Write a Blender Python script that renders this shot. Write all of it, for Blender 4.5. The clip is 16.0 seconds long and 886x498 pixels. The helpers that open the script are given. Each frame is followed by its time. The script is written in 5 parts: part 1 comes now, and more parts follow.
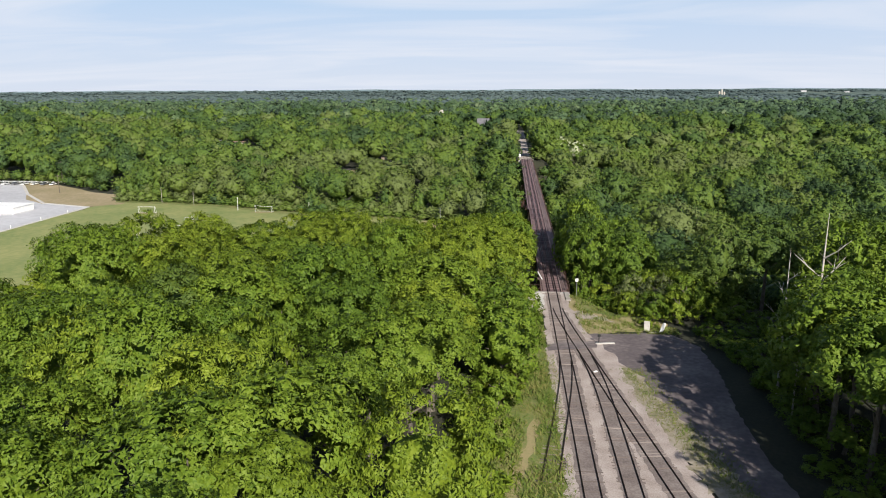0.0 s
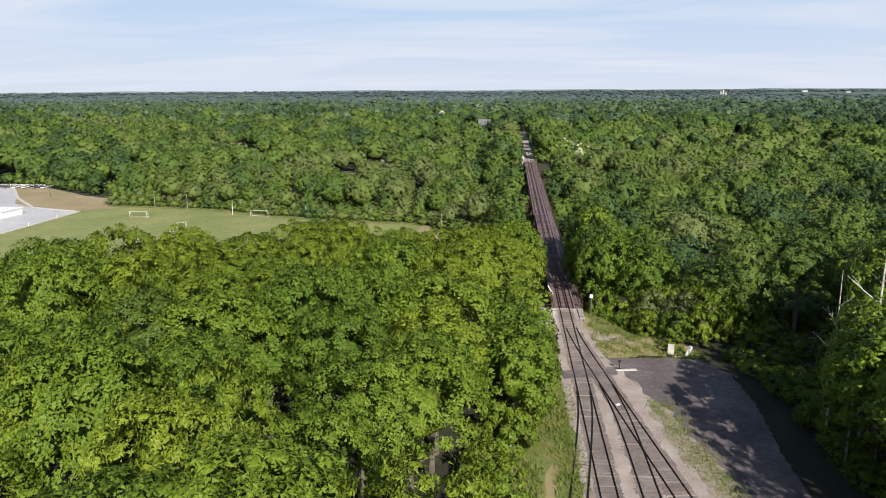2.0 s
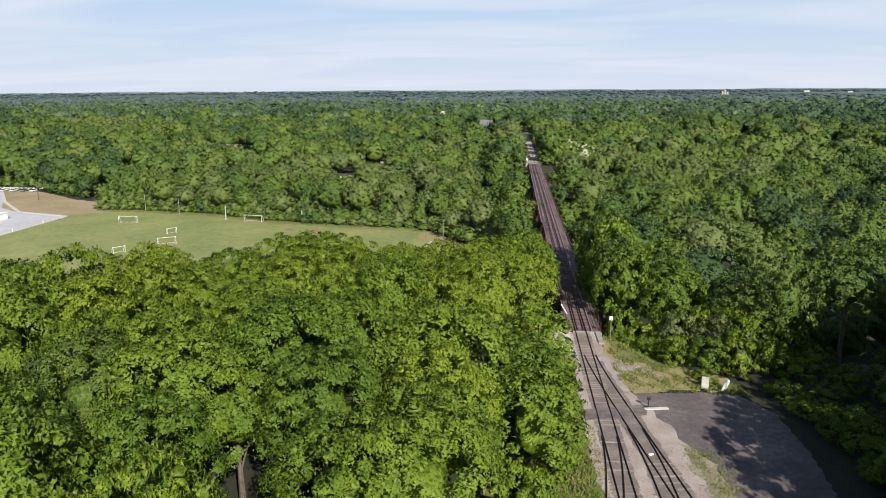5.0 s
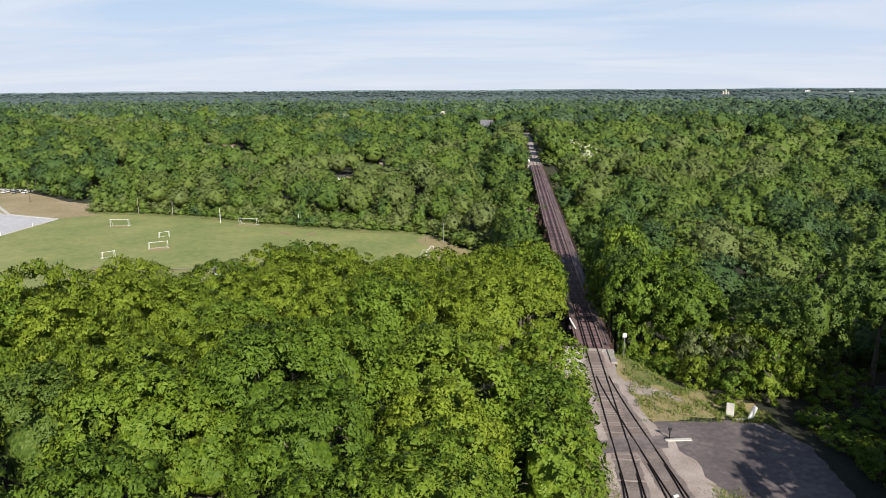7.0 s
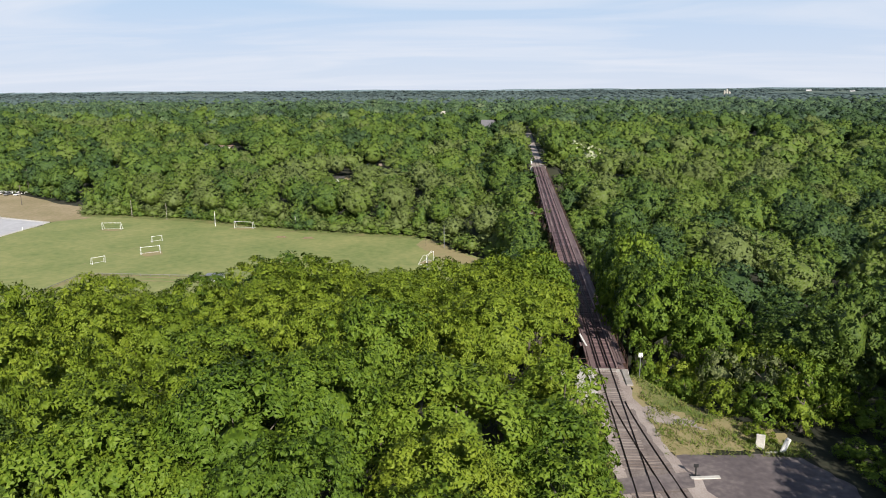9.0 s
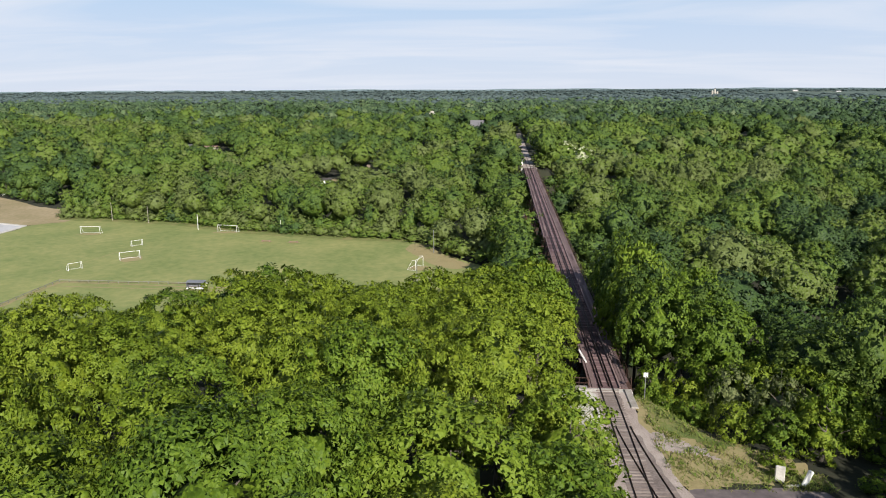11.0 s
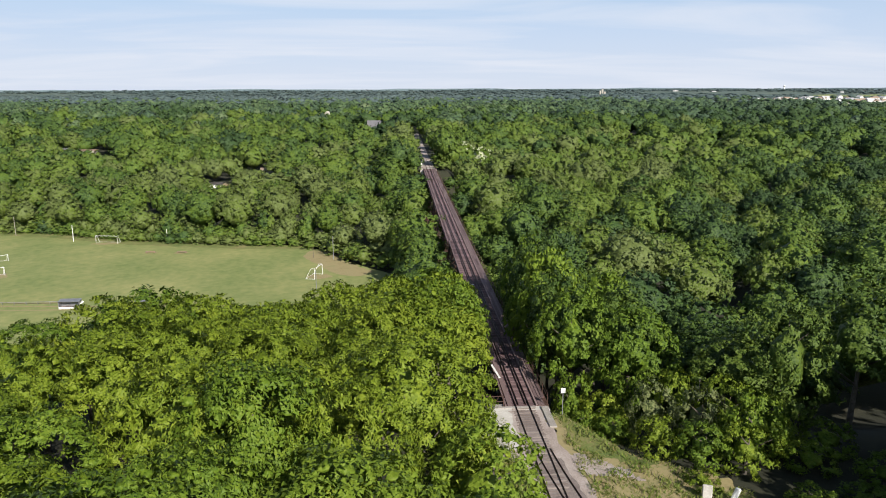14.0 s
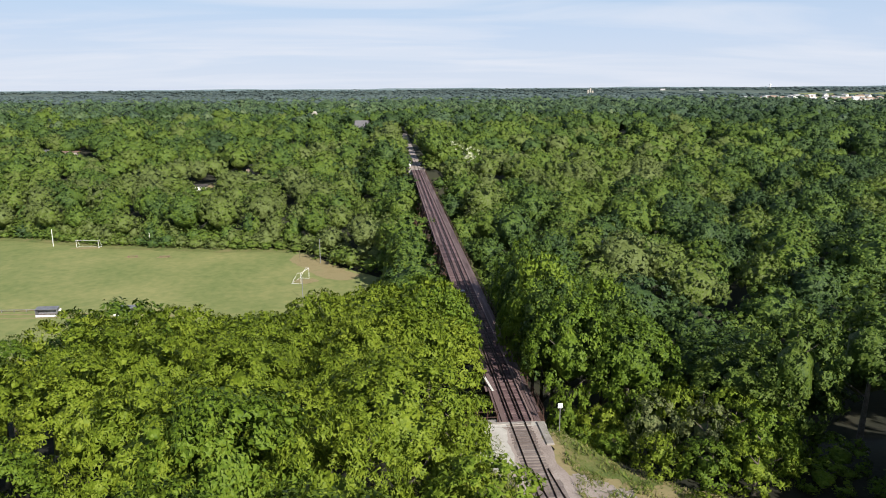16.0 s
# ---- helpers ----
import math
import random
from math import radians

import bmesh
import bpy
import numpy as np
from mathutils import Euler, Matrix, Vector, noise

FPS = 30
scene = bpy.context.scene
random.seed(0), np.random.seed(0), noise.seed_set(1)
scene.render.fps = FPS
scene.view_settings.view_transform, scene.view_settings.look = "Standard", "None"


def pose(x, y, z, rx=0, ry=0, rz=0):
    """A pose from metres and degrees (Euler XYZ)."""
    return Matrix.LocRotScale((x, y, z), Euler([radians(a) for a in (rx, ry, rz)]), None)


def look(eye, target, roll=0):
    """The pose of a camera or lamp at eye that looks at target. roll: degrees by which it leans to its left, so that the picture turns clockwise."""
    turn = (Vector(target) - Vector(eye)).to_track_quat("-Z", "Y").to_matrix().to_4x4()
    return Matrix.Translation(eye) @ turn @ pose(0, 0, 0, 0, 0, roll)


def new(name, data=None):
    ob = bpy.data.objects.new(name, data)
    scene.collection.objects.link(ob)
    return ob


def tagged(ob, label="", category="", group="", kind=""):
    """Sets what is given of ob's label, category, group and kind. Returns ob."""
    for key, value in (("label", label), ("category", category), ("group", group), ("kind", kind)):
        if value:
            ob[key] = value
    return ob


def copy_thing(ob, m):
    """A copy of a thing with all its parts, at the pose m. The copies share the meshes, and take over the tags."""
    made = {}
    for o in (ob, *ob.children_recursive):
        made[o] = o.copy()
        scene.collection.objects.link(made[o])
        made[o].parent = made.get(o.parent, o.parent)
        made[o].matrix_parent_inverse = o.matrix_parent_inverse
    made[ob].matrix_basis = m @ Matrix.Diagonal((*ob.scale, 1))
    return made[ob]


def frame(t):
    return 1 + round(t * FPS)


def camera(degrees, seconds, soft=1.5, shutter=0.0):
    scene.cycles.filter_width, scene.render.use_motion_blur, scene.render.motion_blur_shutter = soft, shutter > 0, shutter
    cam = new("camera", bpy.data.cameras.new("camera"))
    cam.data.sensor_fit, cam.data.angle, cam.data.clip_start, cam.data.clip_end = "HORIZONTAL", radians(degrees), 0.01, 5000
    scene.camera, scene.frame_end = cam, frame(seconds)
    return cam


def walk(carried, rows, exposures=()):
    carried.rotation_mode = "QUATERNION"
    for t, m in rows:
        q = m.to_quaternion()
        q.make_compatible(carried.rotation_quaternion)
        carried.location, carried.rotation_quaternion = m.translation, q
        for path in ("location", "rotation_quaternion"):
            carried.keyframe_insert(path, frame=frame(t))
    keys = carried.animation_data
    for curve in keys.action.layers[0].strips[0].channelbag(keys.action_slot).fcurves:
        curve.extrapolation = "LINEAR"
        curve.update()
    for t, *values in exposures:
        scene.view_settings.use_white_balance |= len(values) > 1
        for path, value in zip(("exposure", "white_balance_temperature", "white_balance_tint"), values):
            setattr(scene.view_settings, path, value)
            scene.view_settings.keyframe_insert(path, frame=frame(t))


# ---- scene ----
cam = camera(62.9, 16.0, soft=1.0)
PATH = [  # seconds, place, tilt, roll, yaw
    (0, -7.69, -0.00, 34.67, 77.44, 0.22, 5.27),
    (0.5, -8.06, 2.58, 34.66, 77.46, 0.23, 5.28),
    (1, -8.41, 5.06, 34.64, 77.47, 0.25, 5.28),
    (1.5, -8.74, 7.42, 34.62, 77.48, 0.27, 5.27),
    (2, -9.04, 9.65, 34.60, 77.48, 0.28, 5.28),
    (2.5, -9.33, 11.75, 34.58, 77.49, 0.30, 5.26),
    (3, -9.60, 13.71, 34.56, 77.49, 0.31, 5.26),
    (3.5, -9.84, 15.57, 34.54, 77.50, 0.31, 5.26),
    (4, -10.07, 17.39, 34.52, 77.50, 0.32, 5.29),
    (6.5, -11.11, 26.62, 34.46, 77.47, 0.32, 5.31),
    (7, -11.29, 28.43, 34.46, 77.47, 0.32, 5.30),
    (7.5, -11.47, 30.24, 34.46, 77.46, 0.33, 5.33),
    (8, -11.67, 32.06, 34.47, 77.46, 0.34, 5.33),
    (8.5, -11.90, 33.84, 34.48, 77.45, 0.34, 5.36),
    (9.5, -12.19, 37.33, 34.52, 77.44, 0.35, 5.22),
    (10.8, -12.61, 41.42, 34.56, 77.42, 0.28, 4.66),
    (10.9, -12.73, 41.69, 34.56, 77.42, 0.28, 4.60),
    (11, -12.88, 41.96, 34.56, 77.42, 0.27, 4.44),
    (11.1, -13.03, 42.21, 34.57, 77.42, 0.26, 3.53),
    (11.2, -13.16, 42.47, 34.57, 77.42, 0.25, 1.99),
    (11.3, -13.28, 42.71, 34.57, 77.41, 0.25, 0.61),
    (11.4, -13.38, 42.95, 34.57, 77.41, 0.24, -0.33),
    (11.5, -13.46, 43.18, 34.57, 77.41, 0.23, -0.97),
    (11.6, -13.53, 43.42, 34.57, 77.41, 0.22, -1.33),
    (11.7, -13.58, 43.64, 34.57, 77.41, 0.21, -1.44),
    (11.8, -13.61, 43.87, 34.57, 77.41, 0.21, -1.46),
    (12, -13.65, 44.32, 34.57, 77.41, 0.19, -1.45),
    (12.2, -13.65, 44.76, 34.57, 77.40, 0.18, -1.45),
    (12.3, -13.64, 44.99, 34.57, 77.40, 0.17, -1.49),
    (12.4, -13.63, 45.21, 34.57, 77.40, 0.16, -1.70),
    (12.5, -13.62, 45.43, 34.57, 77.40, 0.16, -2.08),
    (12.6, -13.60, 45.65, 34.57, 77.40, 0.15, -2.51),
    (12.7, -13.59, 45.88, 34.57, 77.40, 0.15, -2.90),
    (12.8, -13.57, 46.10, 34.57, 77.40, 0.15, -3.20),
    (12.9, -13.56, 46.32, 34.57, 77.39, 0.14, -3.45),
    (13, -13.54, 46.55, 34.57, 77.39, 0.14, -3.58),
    (13.1, -13.53, 46.77, 34.57, 77.39, 0.14, -3.60),
    (13.5, -13.49, 47.67, 34.57, 77.39, 0.15, -3.60),
    (14, -13.44, 48.78, 34.56, 77.38, 0.17, -3.61),
    (14.1, -13.43, 49.00, 34.56, 77.38, 0.17, -3.63),
    (14.2, -13.42, 49.22, 34.56, 77.38, 0.18, -3.69),
    (14.3, -13.41, 49.43, 34.56, 77.38, 0.19, -3.92),
    (14.4, -13.40, 49.65, 34.56, 77.38, 0.19, -4.17),
    (14.5, -13.39, 49.86, 34.56, 77.38, 0.20, -4.38),
    (14.6, -13.38, 50.08, 34.56, 77.37, 0.20, -4.48),
    (14.8, -13.36, 50.50, 34.55, 77.37, 0.22, -4.50),
    (15, -13.34, 50.92, 34.55, 77.37, 0.23, -4.51),
    (15.5, -13.30, 51.95, 34.55, 77.36, 0.28, -4.52),
    (16, -13.26, 52.96, 34.54, 77.34, 0.34, -4.54),
]
walk(cam, [(t, pose(x, y, z, rx, ry, rz)) for t, x, y, z, rx, ry, rz in PATH])

# ---------------------------------------------------------------- world, sun, exposure
SUN_TO = Vector((0.36, -0.80, 0.52)).normalized()
world = bpy.data.worlds.new("world")
scene.world = world
world.use_nodes = True
wn, wl = world.node_tree.nodes, world.node_tree.links
sky = wn.new("ShaderNodeTexSky")
sky.sky_type, sky.sun_disc = "NISHITA", False
sky.sun_elevation = math.asin(SUN_TO.z)
sky.sun_rotation = math.atan2(SUN_TO.x, SUN_TO.y)
sky.air_density, sky.dust_density, sky.ozone_density = 1.0, 0.6, 2.0
# thin high cloud, drawn out across the sky
coord = wn.new("ShaderNodeTexCoord")
sep = wn.new("ShaderNodeSeparateXYZ")
up = wn.new("ShaderNodeMath"); up.operation = "ADD"; up.inputs[1].default_value = 0.10
flat_x = wn.new("ShaderNodeMath"); flat_x.operation = "DIVIDE"
flat_y = wn.new("ShaderNodeMath"); flat_y.operation = "DIVIDE"
plane = wn.new("ShaderNodeCombineXYZ")
wl.new(coord.outputs["Generated"], sep.inputs[0])
wl.new(sep.outputs["Z"], up.inputs[0])
wl.new(sep.outputs["X"], flat_x.inputs[0]); wl.new(up.outputs[0], flat_x.inputs[1])
wl.new(sep.outputs["Y"], flat_y.inputs[0]); wl.new(up.outputs[0], flat_y.inputs[1])
wl.new(flat_x.outputs[0], plane.inputs[0]); wl.new(flat_y.outputs[0], plane.inputs[1])
drawn = wn.new("ShaderNodeMapping")
drawn.inputs["Scale"].default_value = (0.42, 1.0, 1.0)
drawn.inputs["Rotation"].default_value = (0, 0, radians(8))
wl.new(plane.outputs[0], drawn.inputs[0])
cloud = wn.new("ShaderNodeTexNoise")
cloud.inputs["Scale"].default_value, cloud.inputs["Detail"].default_value = 0.9, 7
cloud.inputs["Roughness"].default_value, cloud.inputs["Distortion"].default_value = 0.55, 0.6
wl.new(drawn.outputs[0], cloud.inputs["Vector"])
thin = wn.new("ShaderNodeMapRange")
thin.inputs["From Min"].default_value, thin.inputs["From Max"].default_value = 0.42, 0.68
thin.inputs["To Min"].default_value, thin.inputs["To Max"].default_value = 0.05, 0.8
wl.new(cloud.outputs["Fac"], thin.inputs["Value"])
# low air: pale at the horizon, bluer above
tone = wn.new("ShaderNodeMapRange")
tone.inputs["From Min"].default_value, tone.inputs["From Max"].default_value = 0.0, 0.13
wl.new(sep.outputs["Z"], tone.inputs["Value"])
air = wn.new("ShaderNodeMixRGB")
air.inputs[1].default_value, air.inputs[2].default_value = (6.5, 7.2, 8.5, 1), (4.4, 6.0, 8.4, 1)
wl.new(tone.outputs[0], air.inputs[0])
low = wn.new("ShaderNodeMapRange")
low.inputs["From Min"].default_value, low.inputs["From Max"].default_value = 0.06, 0.28
low.inputs["To Min"].default_value, low.inputs["To Max"].default_value = 0.95, 0.0
low.interpolation_type = "SMOOTHSTEP"
wl.new(sep.outputs["Z"], low.inputs["Value"])
haze = wn.new("ShaderNodeMixRGB")
wl.new(low.outputs[0], haze.inputs[0])
wl.new(sky.outputs[0], haze.inputs[1])
wl.new(air.outputs[0], haze.inputs[2])
over = wn.new("ShaderNodeMixRGB")
over.inputs[2].default_value = (7.4, 7.8, 8.7, 1)
less = wn.new("ShaderNodeMapRange")
less.inputs["From Min"].default_value, less.inputs["From Max"].default_value = 0.13, 0.45
less.inputs["To Min"].default_value, less.inputs["To Max"].default_value = 1.0, 0.2
wl.new(sep.outputs["Z"], less.inputs["Value"])
veil = wn.new("ShaderNodeMath"); veil.operation = "MULTIPLY"
wl.new(thin.outputs[0], veil.inputs[0]); wl.new(less.outputs[0], veil.inputs[1])
wl.new(veil.outputs[0], over.inputs[0])
wl.new(haze.outputs[0], over.inputs[1])
wl.new(over.outputs[0], wn["Background"].inputs[0])
wn["Background"].inputs[1].default_value = 0.085

sun = new("sun", bpy.data.lights.new("sun", "SUN"))
sun.data.energy, sun.data.angle, sun.data.color = 5.9, radians(0.53), (1.0, 0.95, 0.86)
sun.matrix_world = look(SUN_TO * 200, (0, 0, 0))
scene.view_settings.exposure = 0.32


# ---------------------------------------------------------------- materials
def material(name, colors, scale=1.0, rough=0.85, bump=0.0, fine=0.0, metal=0.0, random_by="", leafy=0.0, cells=0.0, spread=0.34, own_shade=0.36):
    """A surface whose colour wanders between the given ones at two scales, with fine relief."""
    m = bpy.data.materials.new(name)
    m.use_nodes = True
    n, l = m.node_tree.nodes, m.node_tree.links
    bsdf, out = n["Principled BSDF"], n["Material Output"]
    geo = n.new("ShaderNodeNewGeometry")
    big = n.new("ShaderNodeTexNoise")
    big.inputs["Scale"].default_value, big.inputs["Detail"].default_value = scale, 4
    l.new(geo.outputs["Position"], big.inputs["Vector"])
    small = n.new("ShaderNodeTexNoise")
    small.inputs["Scale"].default_value, small.inputs["Detail"].default_value = fine or scale * 9, 3
    l.new(geo.outputs["Position"], small.inputs["Vector"])
    add = n.new("ShaderNodeMath"); add.operation = "MULTIPLY_ADD"
    add.inputs[1].default_value = 0.45
    l.new(small.outputs["Fac"], add.inputs[0])
    half = n.new("ShaderNodeMath"); half.operation = "MULTIPLY"; half.inputs[1].default_value = 0.55
    l.new(big.outputs["Fac"], half.inputs[0])
    l.new(half.outputs[0], add.inputs[2])
    value = add.outputs[0]
    if random_by:
        if random_by == "object":
            source = n.new("ShaderNodeObjectInfo").outputs["Random"]
        elif random_by == "island":
            source = geo.outputs["Random Per Island"]
        else:
            attribute = n.new("ShaderNodeAttribute")
            attribute.attribute_name = random_by
            source = attribute.outputs["Fac"]
        shift = n.new("ShaderNodeMath"); shift.operation = "MULTIPLY_ADD"
        shift.inputs[1].default_value = spread if leafy or cells else 0.5
        keep = n.new("ShaderNodeMath"); keep.operation = "MULTIPLY_ADD"
        keep.inputs[1].default_value, keep.inputs[2].default_value = (0.9, 0.05 - spread / 2) if leafy or cells else (0.6, -0.05)
        l.new(value, keep.inputs[0])
        l.new(source, shift.inputs[0]); l.new(keep.outputs[0], shift.inputs[2])
        value = shift.outputs[0]
    if cells:
        # single leaves: each turns its own way and has its own shade
        leaf = n.new("ShaderNodeTexVoronoi")
        leaf.inputs["Scale"].default_value = cells
        l.new(geo.outputs["Position"], leaf.inputs["Vector"])
        tilt = n.new("ShaderNodeVectorMath"); tilt.operation = "MULTIPLY_ADD"
        tilt.inputs[1].default_value, tilt.inputs[2].default_value = (.85, .85, .85), (-.425, -.425, -.425)
        l.new(leaf.outputs["Color"], tilt.inputs[0])
        turned = n.new("ShaderNodeVectorMath"); turned.operation = "ADD"
        l.new(geo.outputs["Normal"], turned.inputs[0]); l.new(tilt.outputs[0], turned.inputs[1])
        level = n.new("ShaderNodeVectorMath"); level.operation = "NORMALIZE"
        l.new(turned.outputs[0], level.inputs[0])
        own = n.new("ShaderNodeSeparateColor")
        l.new(leaf.outputs["Color"], own.inputs[0])
        vary = n.new("ShaderNodeMath"); vary.operation = "MULTIPLY_ADD"
        vary.inputs[1].default_value = own_shade
        below = n.new("ShaderNodeMath"); below.operation = "SUBTRACT"; below.inputs[1].default_value = own_shade / 2
        l.new(value, below.inputs[0])
        l.new(own.outputs[0], vary.inputs[0]); l.new(below.outputs[0], vary.inputs[2])
        value = vary.outputs[0]
    ramp = n.new("ShaderNodeValToRGB")
    e = ramp.color_ramp.elements
    lo, hi = 0.32, 0.68
    if random_by:
        lo, hi = (0.26, 0.74) if leafy else (0.22, 0.78)
    e[0].position, e[1].position = lo, hi
    e[0].color, e[1].color = (*colors[0], 1), (*colors[-1], 1)
    for k, c in enumerate(colors[1:-1]):
        e.new(lo + (hi - lo) * (k + 1) / (len(colors) - 1)).color = (*c, 1)
    l.new(value, ramp.inputs[0])
    l.new(ramp.outputs[0], bsdf.inputs["Base Color"])
    bsdf.inputs["Roughness"].default_value, bsdf.inputs["Metallic"].default_value = rough, metal
    if bump:
        b = n.new("ShaderNodeBump")
        b.inputs["Strength"].default_value, b.inputs["Distance"].default_value = 0.6, bump
        l.new(small.outputs["Fac"], b.inputs["Height"])
        l.new(b.outputs[0], bsdf.inputs["Normal"])
    if cells:
        l.new(level.outputs[0], bsdf.inputs["Normal"])
    if leafy:
        bsdf.inputs["Specular IOR Level"].default_value = 0.35
        glow = n.new("ShaderNodeBsdfTranslucent")
        mix = n.new("ShaderNodeMixShader")
        mix.inputs[0].default_value = leafy
        l.new(ramp.outputs[0], glow.inputs["Color"])
        l.new(bsdf.outputs[0], mix.inputs[1]); l.new(glow.outputs[0], mix.inputs[2])
        l.new(mix.outputs[0], out.inputs["Surface"])
    return m


# litter and soil, with the colour halved to deepen the shade under trees
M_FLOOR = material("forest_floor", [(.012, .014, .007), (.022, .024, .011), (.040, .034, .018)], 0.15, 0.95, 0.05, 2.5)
M_GRASS = material("mown_grass", [(0.132, 0.178, 0.044), (.285, .278, .100)], 0.05, 0.9, 0.02, 0.55)
M_WEEDS = material("rough_grass", [(.085, .130, .025), (.150, .170, .045), (.250, .200, .090)], 0.22, 0.9, 0.05, 3.0)
M_DRY = material("dry_grass", [(.215, .175, .075), (.295, .238, .115), (.215, .205, .080)], 0.3, 0.95, 0.04, 3.0)
M_DUSTY = material("dusty_weeds", [(0.114, 0.119, 0.051), (0.204, 0.176, 0.106), (0.285, 0.242, 0.189), (0.323, 0.280, 0.235)], 0.5, 0.95, 0.05, 2.2)
M_SAND = material("bare_sand", [(.205, .175, .080), (.280, .222, .118), (.370, .290, .185)], 0.05, 0.95, 0.03, 0.7)
M_GRAVEL = material("pale_gravel", [(.215, .166, .144), (.345, .285, .256), (.455, .392, .360)], 0.35, 0.95, 0.04, 7.0)
M_BED = material("stained_ballast", [(.105, .080, .074), (.180, .145, .132), (.270, .228, .208)], 0.4, 0.95, 0.05, 5.0)
M_ASPHALT = material("worn_asphalt", [(.078, .063, .066), (.125, .101, .102), (.215, .180, .168)], 0.16, 0.9, 0.01, 1.6)
M_CONCRETE = material("pale_concrete", [(.38, .35, .31), (.50, .47, .43), (.60, .57, .53)], 0.6, 0.85, 0.01, 5.0)
M_OLDCONC = material("weathered_concrete", [(.20, .175, .155), (.30, .27, .245), (.40, .37, .34)], 0.6, 0.9, 0.01, 5.0)
M_FOOTING = material("mossy_concrete", [(.10, .10, .07), (.17, .165, .13), (.24, .23, .20)], 0.6, 0.9, 0.01, 5.0)
M_ROADWAY = material("grey_paving", [(.36, .35, .36), (.44, .43, .44), (.52, .51, .52)], 0.04, 0.85, 0.005, 0.5)
M_TIE = material("weathered_deck_timber", [(0.060, 0.035, 0.037), (0.106, 0.064, 0.067), (0.184, 0.122, 0.121)], 2.0, 0.9, 0.01, 16.0, random_by="object")
M_TIEFAR = material("weathered_far_timber", [(0.064, 0.037, 0.042), (0.110, 0.067, 0.074), (0.178, 0.118, 0.125)], 0.8, 0.9, 0.01, 10.0, random_by="island")
M_PLANK = material("worn_plank", [(0.086, 0.053, 0.054), (0.143, 0.094, 0.091), (0.215, 0.150, 0.142)], 1.5, 0.9, 0.01, 12.0, random_by="object")
M_SLEEPER = material("dusty_sleeper", [(.135, .103, .090), (.210, .166, .146), (.310, .256, .228)], 1.2, 0.95, 0.01, 9.0, random_by="object")
M_RAIL = material("rusty_rail", [(.020, .013, .011), (.040, .024, .019), (.065, .042, .033)], 3.0, 0.55, 0.0, 20.0, metal=0.4)
M_STEEL = material("rusty_steel", [(.045, .022, .017), (.080, .041, .030), (.120, .068, .050)], 0.7, 0.75, 0.01, 8.0, metal=0.2)
M_BARK = material("bark", [(.060, .048, .036), (.110, .092, .072), (.175, .150, .120)], 2.0, 0.95, 0.03, 14.0)
M_DEAD = material("bleached_wood", [(.30, .26, .22), (.43, .39, .34), (.52, .48, .43)], 2.0, 0.9, 0.02, 12.0)
M_WHITE = material("white_paint", [(.66, .65, .62), (.78, .77, .75), (.82, .82, .80)], 1.0, 0.6, 0.0, 8.0)
M_GREYMETAL = material("grey_sheet_metal", [(.20, .20, .22), (.27, .27, .29), (.34, .34, .36)], 1.0, 0.5, 0.0, 6.0, metal=0.5)
M_SHINGLE = material("grey_shingle", [(0.096, 0.090, 0.099), (0.132, 0.126, 0.136), (0.168, 0.162, 0.174)], 0.5, 0.9, 0.02, 4.0)
# a real dark roof, and shade painted as walls on another house
M_DARKROOF_SHADE = material("dark_shingle_and_shade", [(.035, .030, .030), (.055, .048, .046), (.080, .070, .066)], 0.5, 0.9, 0.02, 4.0)
M_TANROOF = material("tan_shingle", [(.20, .14, .10), (.27, .20, .15), (.34, .26, .20)], 0.5, 0.9, 0.02, 4.0)
M_CREAM = material("cream_siding", [(0.320, 0.296, 0.252), (0.400, 0.368, 0.319), (0.464, 0.432, 0.386)], 0.4, 0.85, 0.01, 3.0)
M_BROWNWALL = material("brown_siding", [(.19, .11, .08), (.26, .16, .12), (.32, .21, .16)], 0.5, 0.85, 0.01, 5.0)
M_GLASS = material("dark_window_glass", [(.015, .018, .022), (.025, .028, .033)], 0.5, 0.12)
M_BLACK = material("black_painted_steel", [(.012, .012, .013), (.022, .022, .024)], 2.0, 0.5)

LEAF_BRIGHT = material("bright_leaves", [(0.093, 0.142, 0.007), (0.152, 0.211, 0.012), (0.217, 0.271, 0.022)], 0.35, 0.65, 0, fine=1.6, random_by="object", leafy=0.25, cells=5.0)
LEAF_GREEN = material("green_leaves", [(0.068, 0.121, 0.009), (0.111, 0.177, 0.011), (0.163, 0.228, 0.019)], 0.35, 0.65, 0, fine=1.6, random_by="object", leafy=0.25, cells=5.0)
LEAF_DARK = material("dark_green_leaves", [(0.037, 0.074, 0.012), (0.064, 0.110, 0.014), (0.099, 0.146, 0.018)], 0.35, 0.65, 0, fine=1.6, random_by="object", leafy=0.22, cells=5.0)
LEAF_GREY = material("grey_green_leaves", [(.070, .098, .030), (.105, .136, .044), (.150, .172, .062)], 0.35, 0.65, 0, fine=1.6, random_by="object", leafy=0.2, cells=5.0)
LEAF_WOODS = material("woodland_leaves", [(0.037, 0.072, 0.021), (0.057, 0.104, 0.020), (0.084, 0.139, 0.018), (0.116, 0.170, 0.017), (0.118, 0.152, 0.042)], 0.06, 0.65, 0, fine=3.0, random_by="tint", leafy=0.2, cells=2.6, spread=0.68, own_shade=0.24)
# distance haze is mixed into the colour of these two leaf materials
LEAF_FAR_HAZE = material("distant_leaves_hazed", [(.030, .060, .028), (.050, .090, .032), (.072, .116, .038), (.092, .126, .056)], 0.02, 0.75, 0, fine=0.12, random_by="tint", cells=0.5, spread=0.55)
